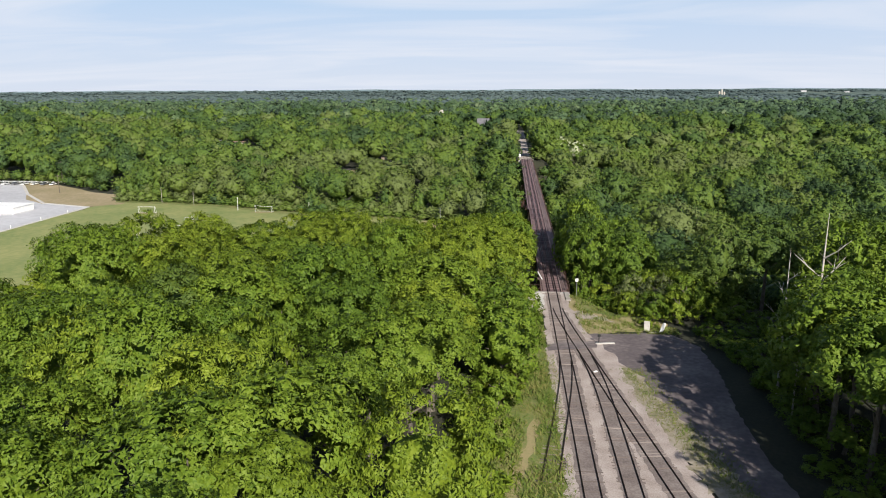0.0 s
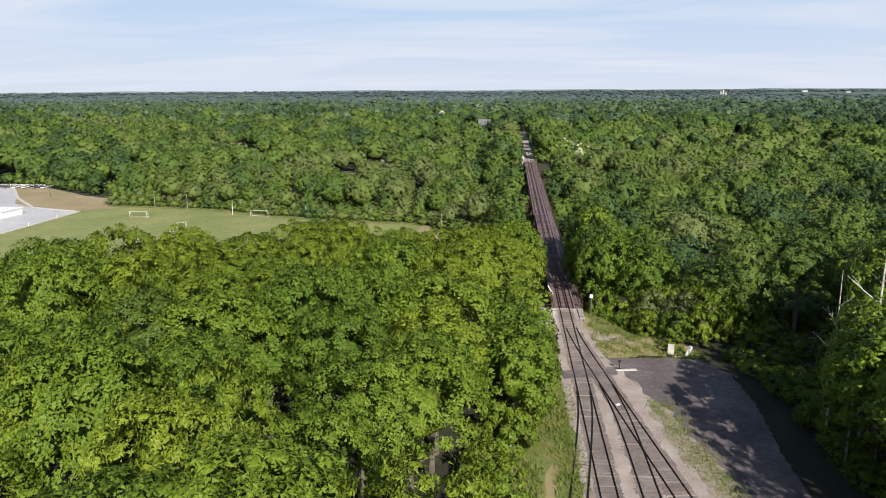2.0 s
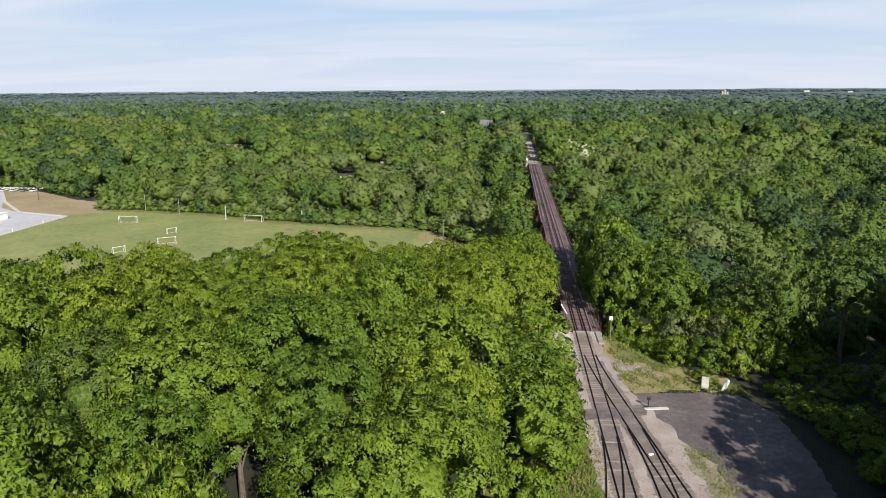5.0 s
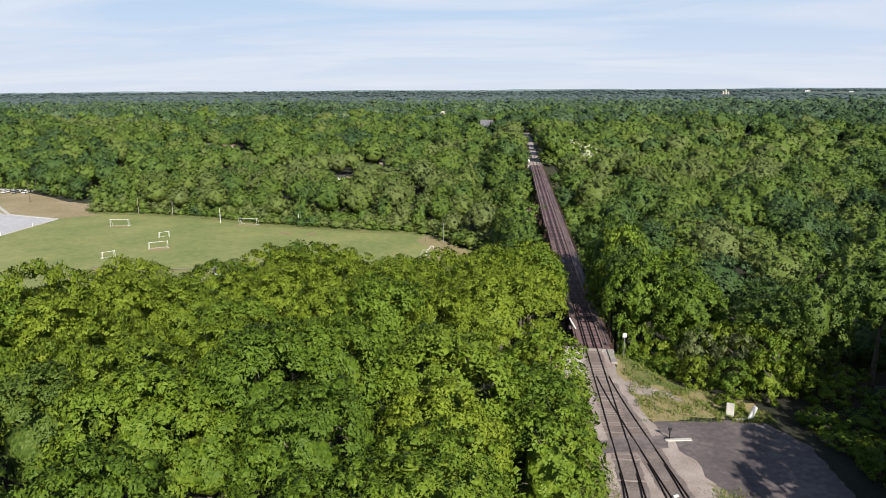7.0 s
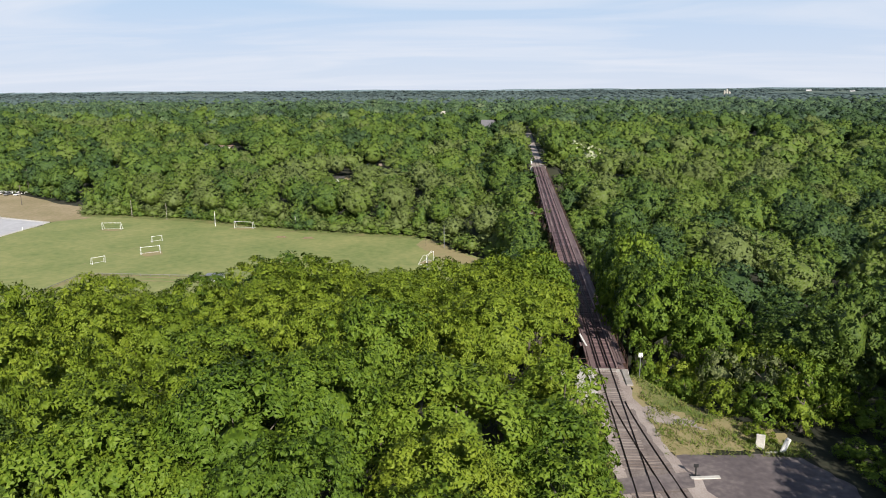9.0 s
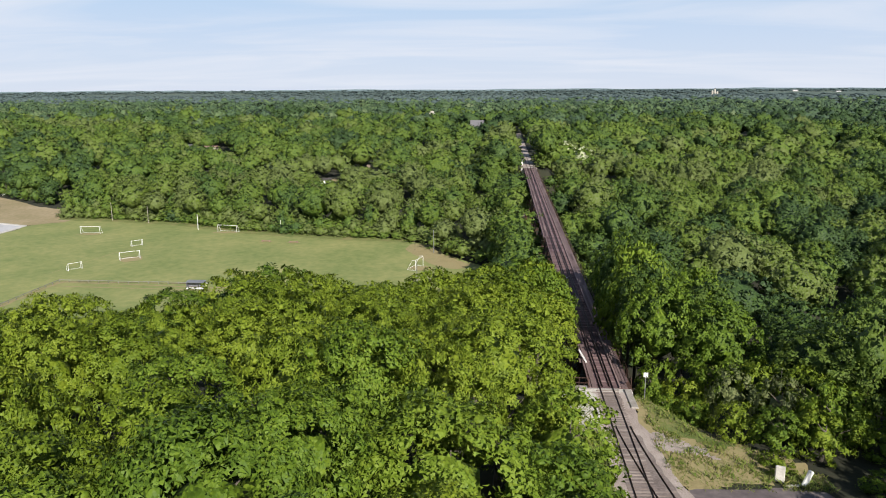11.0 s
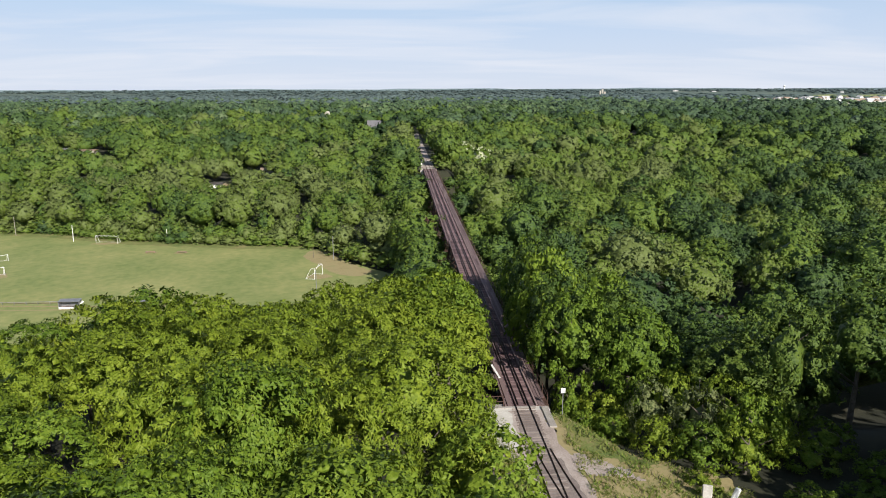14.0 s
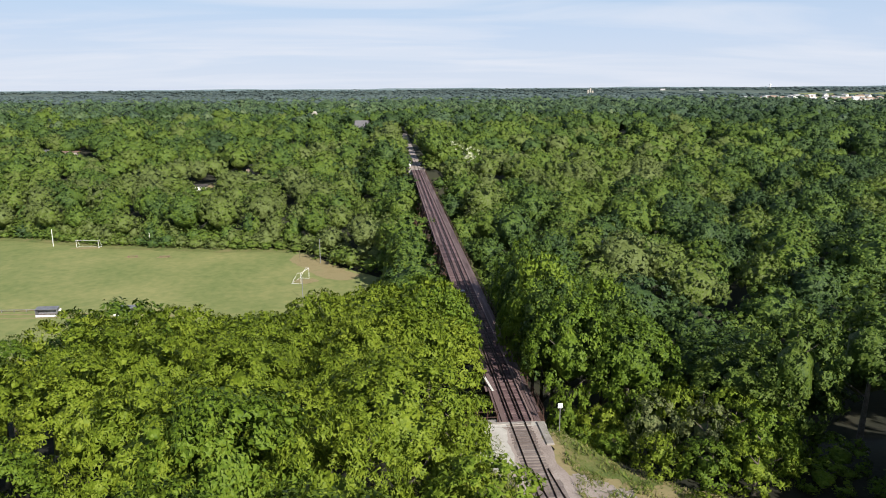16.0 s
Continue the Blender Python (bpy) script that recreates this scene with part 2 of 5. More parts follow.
LEAF_HAZE = material("haze_blue_leaves", [(.054, .082, .080), (.068, .098, .092), (.084, .114, .102)], 0.008, 0.9, fine=0.03, random_by="tint")
LEAF_WEED = material("weed_leaves", [(.085, .145, .018), (.150, .190, .034), (.250, .215, .080)], 0.25, 0.8, fine=1.5, random_by="island", leafy=0.2)
M_BLOSSOM = material("cream_blossom", [(.34, .40, .20), (.50, .52, .34), (.62, .62, .46)], 0.4, 0.8, fine=2.0, leafy=0.2)
# the blue in plain and ridge is haze put into the colour
M_PLAIN = material("far_fields_hazed", [(.050, .082, .066), (.070, .102, .080), (.115, .140, .104)], 0.004, 0.95, fine=0.02)
M_RIDGE = material("far_ridge_hazed", [(.105, .150, .175), (.125, .172, .195), (.150, .195, .215)], 0.002, 1.0, fine=0.012)


# ---------------------------------------------------------------- building tools
def part(name, bm, mat=None, parent=None, label=""):
    """Links a bmesh (or a ready mesh) as one object, under a thing or a part where one is given."""
    if isinstance(bm, bmesh.types.BMesh):
        me = bpy.data.meshes.new(name)
        bm.to_mesh(me)
        bm.free()
    else:
        me = bm
    if mat and not me.materials:
        me.materials.append(mat)
    ob = new(name, me)
    if parent:
        ob.parent = parent
    return tagged(ob, label)


def thing(name, m, label, category, group="", kind=""):
    ob = new(name)
    ob.empty_display_size = 0.3
    ob.matrix_basis = m
    return tagged(ob, label, category, group, kind)


def add_box(bm, x0, x1, y0, y1, z0, z1, m=None, bevel=0.0):
    place = Matrix.LocRotScale(((x0 + x1) / 2, (y0 + y1) / 2, (z0 + z1) / 2), None, (x1 - x0, y1 - y0, z1 - z0))
    made = bmesh.ops.create_cube(bm, size=1, matrix=(m @ place) if m else place)
    if bevel:
        edges = list({e for v in made["verts"] for e in v.link_edges})
        bmesh.ops.bevel(bm, geom=edges, offset=bevel, segments=1, affect="EDGES")
    return bm


def box_bm(*size, m=None, bevel=0.0):
    return add_box(bmesh.new(), *size, m=m, bevel=bevel)


def add_tube(bm, points, radii, sides=7):
    """A tapered tube along points."""
    rings = []
    for k, p in enumerate(points):
        a, b = Vector(points[max(k - 1, 0)]), Vector(points[min(k + 1, len(points) - 1)])
        q = (b - a).to_track_quat("Z", "Y")
        rings.append([bm.verts.new(Vector(p) + q @ Vector((math.cos(2 * math.pi * s / sides) * radii[k], math.sin(2 * math.pi * s / sides) * radii[k], 0))) for s in range(sides)])
    for r0, r1 in zip(rings, rings[1:]):
        for s in range(sides):
            bm.faces.new((r0[s], r0[(s + 1) % sides], r1[(s + 1) % sides], r1[s]))
    bm.faces.new(rings[-1])
    bm.faces.new(rings[0][::-1])
    return bm


def tube_bm(points, radii, sides=7):
    return add_tube(bmesh.new(), points, radii, sides)


def mesh_np(name, verts, faces, mat, tint=None, rounded=False, normals=None):
    """A mesh from arrays: verts (n, 3) and faces (m, k)."""
    me = bpy.data.meshes.new(name)
    count, corner = faces.shape
    me.vertices.add(len(verts))
    me.vertices.foreach_set("co", np.ascontiguousarray(verts, np.float32).ravel())
    me.loops.add(count * corner)
    me.loops.foreach_set("vertex_index", np.ascontiguousarray(faces, np.int32).ravel())
    me.polygons.add(count)
    me.polygons.foreach_set("loop_start", np.arange(0, count * corner, corner, dtype=np.int32))
    if rounded:
        me.polygons.foreach_set("use_smooth", np.ones(count, bool))
    me.update(calc_edges=True)
    if tint is not None:
        me.attributes.new("tint", "FLOAT", "POINT").data.foreach_set("value", np.ascontiguousarray(tint, np.float32))
    if normals is not None:
        me.normals_split_custom_set_from_vertices(normals.tolist())
    me.materials.append(mat)
    return me


def smooth(a, b, v):
    u = np.clip((np.asarray(v, float) - a) / (b - a), 0, 1)
    return u * u * (3 - 2 * u)


def soft(u, w):
    """0 below zero, u above, with a soft knee."""
    return w * np.logaddexp(0, np.asarray(u, float) / w)


# ---------------------------------------------------------------- the lie of the land
# clearings round the houses: centre, radius and height of the knoll added to lift each into the camera's view
CLEARINGS = ((-33, 640, 15, 8.5), (-74, 702, 11, 11), (-204, 512, 10, 2), (-99, 394, 5.5, 2), (-79, 422, 5.5, 3))


def land(x, y):
    """Height of the ground: rail yard at 0, valley floor and playing field at about -15, far land rising slowly."""
    x, y = np.asarray(x, float), np.asarray(y, float)
    roll = 1.2 * np.sin(x * 0.021 + 1.3) * np.sin(y * 0.017) + 0.8 * np.sin(x * 0.052 + y * 0.031)
    start = np.interp(x, (-7, -4.5, 3.5, 9), (109.0, 121.5, 121.5, 108.0))
    end = np.interp(x, (-7, -4.5, 3.5, 9), (166.0, 134.0, 134.0, 150.0))
    down = np.clip((y - start) / (end - start), 0, 1)
    down = down * down * (3 - 2 * down)
    side = smooth(62, 105, -x) * smooth(30, 75, y)
    yard = (1 - down) * (1 - side)
    valley = -15.9 + 0.5 * roll * smooth(20, 60, np.abs(x + 90) - 75)
    up = 9.0 * smooth(340, 600, y) + 2.0 * smooth(1300, 4600, y) + 12.0 * smooth(2700, 3900, y) + 9.0 * np.exp(-((x - 960) / 300) ** 2 - ((y - 1680) / 260) ** 2)
    hills = up + roll * 1.6 * smooth(360, 600, y)
    base = valley + hills
    for cx, cy, r, rise in CLEARINGS:
        base = base + rise * np.exp(-((x - cx) ** 2 + (y - cy) ** 2) / (2 * 19.0 ** 2))
    fill = smooth(352, 366, y) * (1 - smooth(5.0, 24.0, np.abs(x))) * (1 - smooth(560, 900, y))
    z = base * (1 - yard) + 0.0 * yard
    z = z * (1 - fill) + (-0.25) * fill
    wild = smooth(24, 40, np.abs(x - 3))
    return z + 0.35 * roll * yard * wild - 0.32 * yard * (1 - wild)


def land1(x, y):
    return float(land(x, y))


FIELD_X = np.array([-190, -160, -134, -101, -64, -45, -38, -30, -19])
FIELD_Y = np.array([312, 309, 303, 288, 279, 277, 270, 255, 243])


def on_field(x, y, margin=0.0):
    far = np.interp(x, FIELD_X, FIELD_Y)
    return (x > -192 - margin) & (x < -17 + margin) & (y > 172 + 10 * smooth(-60, -20, x) - margin) & (y < far + margin)


def grown(x, y):
    """Where trees stand."""
    yard = (y < 121) & (x > -8.6 - 4.2 * smooth(80, 71, y)) & (x < np.interp(y, (20, 56, 62, 67, 76, 90), (22.0, 22.5, 25.5, 25.5, 24.5, 25.5)))
    bridge = (x > np.where((y > 192) & (y < 335), -7.4, np.where(y > 335, -5.4, -6.8))) & (x < np.where(y > 335, 5.4, 6.8)) & (y > 110) & (y < 372)
    cutting = (x > -5.2) & (x < 3.4) & (y >= 372) & (y < 640)
    paved = (x < -176) & (x > -330) & (y > 225) & (y < 3 + np.interp(x, (-330, -272, -249, -216, -192, -176), (373, 373, 367, 344, 332, 316)))
    open_left = (x < -80 - 4 * smooth(84, 70, y)) & (y > 40) & (y < 180)
    lawn = ((x - 241) ** 2 / 15 ** 2 + (y - 772) ** 2 / 62 ** 2) < 1
    town = ((x - 960) ** 2 / 160 ** 2 + (y - 1660) ** 2 / 270 ** 2) < 1
    farm = (x > 1150) & (x < 2300) & (y > 1950) & (y < 2900) & (x > .56 * y)
    yards = np.zeros(np.shape(x), bool)
    for cx, cy, r, rise in CLEARINGS:
        yards |= (x - cx) ** 2 + ((y - cy + r * .5) / 1.35) ** 2 < r * r
    return ~(lawn | town | farm | yards | yard | bridge | cutting | paved | open_left | on_field(x, y, 3.5) | lawn)


def axis(stops):
    """Grid lines between stops of (from, to, step)."""
    return np.concatenate([np.arange(a, b, s) for a, b, s in stops])


gx = axis([(-6000, -1000, 250), (-1000, -300, 35), (-300, -80, 6), (-80, -24, 4.0), (-24, 36, 2.0), (36, 300, 8), (300, 1000, 35), (1000, 6001, 250)])
gy = axis([(-700, -60, 40), (-60, 20, 6), (20, 90, 4.0), (90, 190, 2.0), (190, 400, 6), (400, 1000, 20), (1000, 6001, 125)])
X, Y = np.meshgrid(gx, gy)
cells = np.arange(len(gy) * len(gx)).reshape(len(gy), len(gx))
quads = np.stack([cells[:-1, :-1], cells[:-1, 1:], cells[1:, 1:], cells[1:, :-1]], -1).reshape(-1, 4)
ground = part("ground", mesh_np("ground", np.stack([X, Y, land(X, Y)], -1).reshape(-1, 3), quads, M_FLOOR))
tagged(ground, "woodland floor of leaf litter and soil, darkened for shade", "ground", kind="structure")


def patch(name, outline, mat, lift, label, category, step=1.2, rough=0.35, level=None, kind="structure"):
    """A sheet of surfacing with a ragged edge, laid on the land."""
    ring = []
    rng = random.Random(len(name) * 7 + int(abs(outline[0][0]) * 10))
    for (x0, y0), (x1, y1) in zip(outline, outline[1:] + outline[:1]):
        n = max(1, int(math.hypot(x1 - x0, y1 - y0) / step))
        for k in range(n):
            ring.append((x0 + (x1 - x0) * k / n + rng.uniform(-rough, rough), y0 + (y1 - y0) * k / n + rng.uniform(-rough, rough)))
    if level is None:
        # small squares that follow the slope
        cell = step * .6
        px, py = np.array(ring).T
        nx, ny = (np.arange(v.min(), v.max() + cell, cell) for v in (px, py))
        mx, my = np.meshgrid(nx[:-1] + cell / 2, ny[:-1] + cell / 2)
        inside = np.zeros(mx.shape, bool)
        for x0, y0, x1, y1 in zip(px, py, np.roll(px, -1), np.roll(py, -1)):
            inside ^= ((y0 > my) != (y1 > my)) & (mx < (x1 - x0) * (my - y0) / (y1 - y0 + 1e-12) + x0)
        cx, cy = np.meshgrid(nx, ny)
        at = np.arange(cx.size).reshape(cx.shape)
        cells_in = np.stack([at[:-1, :-1], at[:-1, 1:], at[1:, 1:], at[1:, :-1]], -1)[inside]
        used, faces = np.unique(cells_in, return_inverse=True)
        jitter = np.random.default_rng(len(ring)).uniform(-.3, .3, (2, len(used))) * cell
        fx, fy = cx.ravel()[used] + jitter[0], cy.ravel()[used] + jitter[1]
        me = mesh_np(name, np.stack([fx, fy, land(fx, fy) + lift], -1), faces.reshape(-1, 4), mat)
        return tagged(part(name, me, None), label, category, kind=kind)
    bm = bmesh.new()
    verts = [bm.verts.new((x, y, (land1(x, y) if level is None else level) + lift)) for x, y in ring]
    face = bm.faces.new(verts)
    bmesh.ops.triangulate(bm, faces=[face])
    if bm.faces[:] and sum(f.normal.z for f in bm.faces) < 0:
        bmesh.ops.reverse_faces(bm, faces=bm.faces[:])
    return tagged(part(name, bm, mat), label, category, kind=kind)


def ribbon(name, centre, half, y0, y1, step, z, mat, label, category, rough=0.15, kind="structure"):
    """A strip along the line, with uneven edges."""
    ys = np.arange(y0, y1 + step / 2, step)
    rng = np.random.default_rng(len(name) + int(abs(y0)))
    cx = centre(ys)
    a = np.stack([cx - half + rng.uniform(-rough, rough, len(ys)), ys, np.full(len(ys), z)], -1)
    b = np.stack([cx + half + rng.uniform(-rough, rough, len(ys)), ys, np.full(len(ys), z)], -1)
    n = len(ys)
    k = np.arange(n - 1)
    me = mesh_np(name, np.concatenate([a, b]), np.stack([k, k + n, k + n + 1, k + 1], -1), mat)
    return tagged(part(name, me, None), label, category, kind=kind)

# ---------------------------------------------------------------- yard surfaces
def right_track(y):
    return 0.143 * soft(112.0 - np.asarray(y, float), 4.0)


def middle_track(y):
    return right_track(y) - 0.143 * soft(86.4 - np.asarray(y, float), 4.0)


def left_track(y):
    return -0.14 * soft(86.0 - np.asarray(y, float), 3.0)


def main_track(y):
    return 0.0 * np.asarray(y, float)


patch("yard_gravel", [(-2.9, -40), (-2.7, 20), (-2.4, 58), (-2.1, 70), (-2.0, 79), (-2.5, 88), (-2.3, 100), (-2.0, 110), (-5.2, 112), (-5.4, 121.8), (2.0, 121.8), (2.2, 115), (2.7, 110), (3.4, 104), (4.6, 99), (6.2, 94), (7.4, 88), (8.0, 80), (8.8, 74), (9.4, 67), (10.6, 59), (12.9, 44), (16.4, 20), (25.4, -40)],
      M_GRAVEL, -0.165, "pale crushed stone between the railway tracks", "gravel", level=0.0)
for nm, line, half, y0, y1, z in (("main", main_track, 1.2, 40, 121.6, -0.148), ("right", right_track, 1.3, -40, 111, -0.144), ("middle", middle_track, 1.05, -40, 84, -0.140)):
    ribbon("track_bed", line, half, y0, y1, 0.7, z, M_BED, "stained ballast under the rails", "ballast", rough=0.14)
patch("lot", [(3.5, 96.5), (4.2, 101), (6.5, 101.6), (9, 101.4), (12.5, 102.2), (16, 101.5), (18.5, 97), (18.8, 88), (17.6, 76), (17.4, 66), (18.5, 50), (21, 20), (30, -40), (26.5, -40), (18.5, 20), (16, 44), (13.9, 58), (12.5, 66), (11.6, 71), (9.6, 76), (8.4, 81), (7.0, 86), (5.0, 91)],
      M_ASPHALT, -0.172, "worn brown-grey asphalt lot, partly in tree shade", "lot", level=0.0, step=.7, rough=0.18)
patch("crossing", [(-2.2, 93.6), (4.6, 95.2), (4.9, 98.0), (-2.2, 96.2)], M_ASPHALT, -0.09, "dark worn asphalt crossing over the tracks", "road crossing", level=0.0, rough=0.12)
patch("verge", [(-2.8, -40), (-2.6, 20), (-2.3, 58), (-1.9, 70), (-1.8, 79), (-2.4, 88), (-2.4, 108), (-5.3, 113), (-9.8, 119), (-11.5, 90), (-14, 60), (-15, 20), (-15, -40)],
      M_WEEDS, -0.19, "rough green verge beside the tracks", "grass", level=0.0)
patch("worn_path", [(-8.0, 48), (-6.7, 57), (-6.2, 60), (-5.3, 64.1), (-4.5, 69), (-4.2, 73), (-4.7, 73), (-5.3, 69), (-6.3, 64.1), (-7.3, 59.8), (-8.0, 57), (-9.5, 48)], M_DRY, -0.18, "worn brown path through the verge", "path", level=0.0)
patch("grass_bank", [(1.8, 120.5), (2.4, 110), (3.0, 102), (4.2, 100.4), (6.0, 101), (9, 102.6), (13, 103.6), (17, 102.5), (16, 107), (12, 109), (8.5, 113), (5.8, 121)],
      M_DRY, 0.13, "dry yellow-green grass bank beside the bridge", "grass")
patch("green_bank", [(3.0, 121), (3.6, 113.5), (6.5, 111), (9.5, 108.5), (10.5, 110), (7.5, 114), (5.5, 121)], M_WEEDS, 0.16, "green grass under the bushes", "grass")
patch("pale_pad", [(-5.3, 115.5), (-5.5, 121.7), (-1.7, 121.7), (-1.6, 117.5), (-2.0, 113.5), (-3.6, 112.5)], M_CONCRETE, -0.142, "pale sandy pad beside the bridge end", "bare ground", level=0.0, step=.8, rough=.25)
patch("washed_stone", [(2.6, 112.5), (3.2, 108.2), (6.8, 107.4), (8.6, 106.6), (7.2, 109), (5.2, 110.8)], M_GRAVEL, 0.19, "pale spilled stone on the grass bank", "gravel", step=0.6)
patch("weed_strip", [(6.9, 89), (9.0, 85), (9.6, 80), (10.4, 76), (12.0, 71), (12.9, 66), (14.2, 58.5), (16.4, 44), (18.8, 20), (27.4, -40), (25.0, -40), (16.2, 20), (12.7, 44), (10.4, 59), (9.2, 67), (8.3, 73), (7.4, 79), (6.6, 86)],
      M_DUSTY, -0.156, "dusty weeds and grit between gravel and asphalt", "grass", level=0.0, step=.6, rough=0.5)

# ---------------------------------------------------------------- playing field and paved lot
patch("playing_field", [(-300, 150), (-150, 140), (-60, 168), (-24, 184), (-16, 205), (-15, 240), (-19, 246), (-30, 258), (-37, 272), (-45, 280), (-64, 282), (-101, 291), (-134, 306), (-160, 312), (-188, 315), (-192, 228), (-300, 224)],
      M_GRASS, 0.12, "mown grass playing field with faded lines", "field", level=-15.6, step=4, rough=0.8)
patch("field_corner", [(-40, 274), (-43, 265), (-36, 251), (-30, 242), (-25, 240), (-20, 244), (-28, 256), (-36, 271)], M_DRY, 0.15, "dry worn grass in the field corner", "grass", level=-15.6, step=2, rough=0.9)
for cx, cy, w, d in ((-35, 240, 3.4, 2.6), (-90.4, 273.4, 2.6, 1.2), (-80.6, 272.3, 2.6, 1.2), (-109.5, 288.0, 5, 1.6), (-157, 282.5, 5, 1.8), (-123, 246, 3.5, 4)):
    patch("bare_patch", [(cx - w, cy - d * .3), (cx, cy - d), (cx + w, cy - d * .2), (cx + w * .5, cy + d), (cx - w * .7, cy + d * .8)], M_DRY, 0.17, "bare sandy patch worn into the grass", "bare ground", level=-15.6, step=1, rough=0.35)
for k, (x0, y0, x1, y1) in enumerate(((-130, 219.5, -55, 214.6), (-130, 215.6, -55, 212.8), (-138, 226, -131, 262))):
    w = 0.35
    patch("field_line", [(x0, y0 - w), (x1, y1 - w), (x1 + w, y1 + w), (x0 + w, y0 + w)], M_DRY, 0.16, "faded pale line across the grass", "line", level=-15.6, step=2, rough=0.15)
patch("field_edge", [(-186, 309), (-160, 306.5), (-134, 300.5), (-101, 286), (-64, 277), (-45, 275), (-45, 280), (-64, 284), (-101, 293), (-134, 308), (-160, 314), (-188, 317)],
      M_WEEDS, 0.16, "long grass along the edge of the field", "grass", level=-15.6, step=2.5, rough=0.6)
patch("paved_lot", [(-191, 226), (-190.6, 250), (-190.4, 270), (-190.2, 295), (-204, 301), (-217, 304), (-232, 315), (-242, 330), (-256, 350), (-272, 368), (-330, 360), (-330, 226)],
      M_ROADWAY, 0.14, "pale grey paved car park", "lot", level=-15.6, step=6, rough=0.1)
patch("sandy_slope", [(-271, 372), (-249, 366), (-216, 342), (-192, 330), (-181, 318), (-180, 305), (-189, 297.5), (-206, 297), (-222, 299), (-238, 311), (-250, 328), (-266, 350)],
      M_SAND, 0.13, "bare tan earth beside the car park", "bare ground", level=-15.6, step=4, rough=0.7)
kerb = bmesh.new()
for (x0, y0), (x1, y1) in (((-190.4, 226), (-190.0, 296)), ((-190.0, 296), (-217, 305.2)), ((-217, 305.2), (-242, 331)), ((-242, 331), (-272, 370))):
    d = Vector((x1 - x0, y1 - y0, 0))
    m = Matrix.Translation((x0, y0, -15.5)) @ Matrix.Rotation(math.atan2(d.y, d.x), 4, "Z")
    add_box(kerb, 0, d.length, -0.7, 0.7, -0.1, 0.16, m)
tagged(part("kerb", kerb, M_CONCRETE), "pale concrete kerb round the car park", "kerb", kind="structure")


low_rail = thing("low_fence", pose(0, 0, 0), "low grey rail fence at the corner of the field", "fence")
for (x0, y0), (x1, y1) in (((-130.4, 192), (-129.2, 219.5)), ((-129.2, 219.5), (-92.5, 219.0))):
    d = Vector((x1 - x0, y1 - y0, 0))
    m = Matrix.Translation((x0, y0, -15.48)) @ Matrix.Rotation(math.atan2(d.y, d.x), 4, "Z")
    part("rail", box_bm(0, d.length, -.05, .05, .55, .72, m=m), M_FOOTING, low_rail)
    for k in range(int(d.length / 2.75) + 1):
        part("post", box_bm(k * 2.75 - .06, k * 2.75 + .06, -.06, .06, -.1, .75, m=m), M_FOOTING, low_rail)
patch("worn_line", [(-131.2, 192), (-130.0, 219), (-128, 220.6), (-93, 220.2), (-93, 219.6), (-127, 219.4), (-128.6, 217), (-129.6, 192)], M_DRY, 0.165, "worn pale strip along the low fence", "bare ground", level=-15.6, step=2, rough=0.3)


# ---------------------------------------------------------------- railway tracks
def rail_mesh(name, line, side, y0, y1, step, half=0.055, top=0.0):
    """One rail with foot and head, bent along the line."""
    ys = np.arange(y0, y1 + step * 0.5, step)
    cx = line(ys) + side
    shape = ((-half, -.17), (half, -.17), (half, -.14), (.03, -.11), (.03, 0), (-.03, 0), (-.03, -.11), (-half, -.14))
    verts = np.array([[(x + dx, y, top + dz) for dx, dz in shape] for x, y in zip(cx, ys)]).reshape(-1, 3)
    n = len(shape)
    faces = [(k * n + s, k * n + (s + 1) % n, (k + 1) * n + (s + 1) % n, (k + 1) * n + s) for k in range(len(ys) - 1) for s in range(n)]
    return mesh_np(name, verts, np.array(faces), M_RAIL)


TIE_MESH = bpy.data.meshes.new("sleeper")
_bm = box_bm(-1.3, 1.3, -0.115, 0.115, -0.15, 0, bevel=0.015)
_bm.to_mesh(TIE_MESH)
_bm.free()
TIE_MESH.materials.append(M_SLEEPER)
rng_tie = random.Random(5)


def lay_track(line, y0, y1, tie0, tie1, lift, label):
    track = thing("railway_track", pose(0, 0, 0), label, "railway track", "tracks in the yard")
    for side in (-0.753, 0.753):
        part("rail", rail_mesh("rail", line, side, y0, y1, 1.0), None, track, "rusty steel rail")
    y = tie0
    while y < tie1:
        ob = part("sleeper", TIE_MESH, None, track)
        slope = float(line(y + 0.5) - line(y - 0.5))
        ob.matrix_basis = Matrix.Translation((float(line(y)) + rng_tie.uniform(-.06, .06), y, -0.118 + lift - rng_tie.uniform(0, 0.03 if y > 98 else 0.1))) @ Matrix.Rotation(-math.atan(slope) + rng_tie.uniform(-.02, .02), 4, "Z")
        y += 0.56 + rng_tie.uniform(-.04, .04)
    return track


lay_track(main_track, -38, 122.8, 22, 122.4, 0.0, "straight railway track with dark rusty rails and grey sleepers")
lay_track(right_track, -38, 113, 30, 101, 0.008, "railway track curving away from the main line")
lay_track(middle_track, -38, 92, 30, 80, 0.004, "railway siding with dark rusty rails and worn sleepers")
lay_track(left_track, 60, 90, 60, 78, -0.006, "overgrown railway siding running into the weeds")

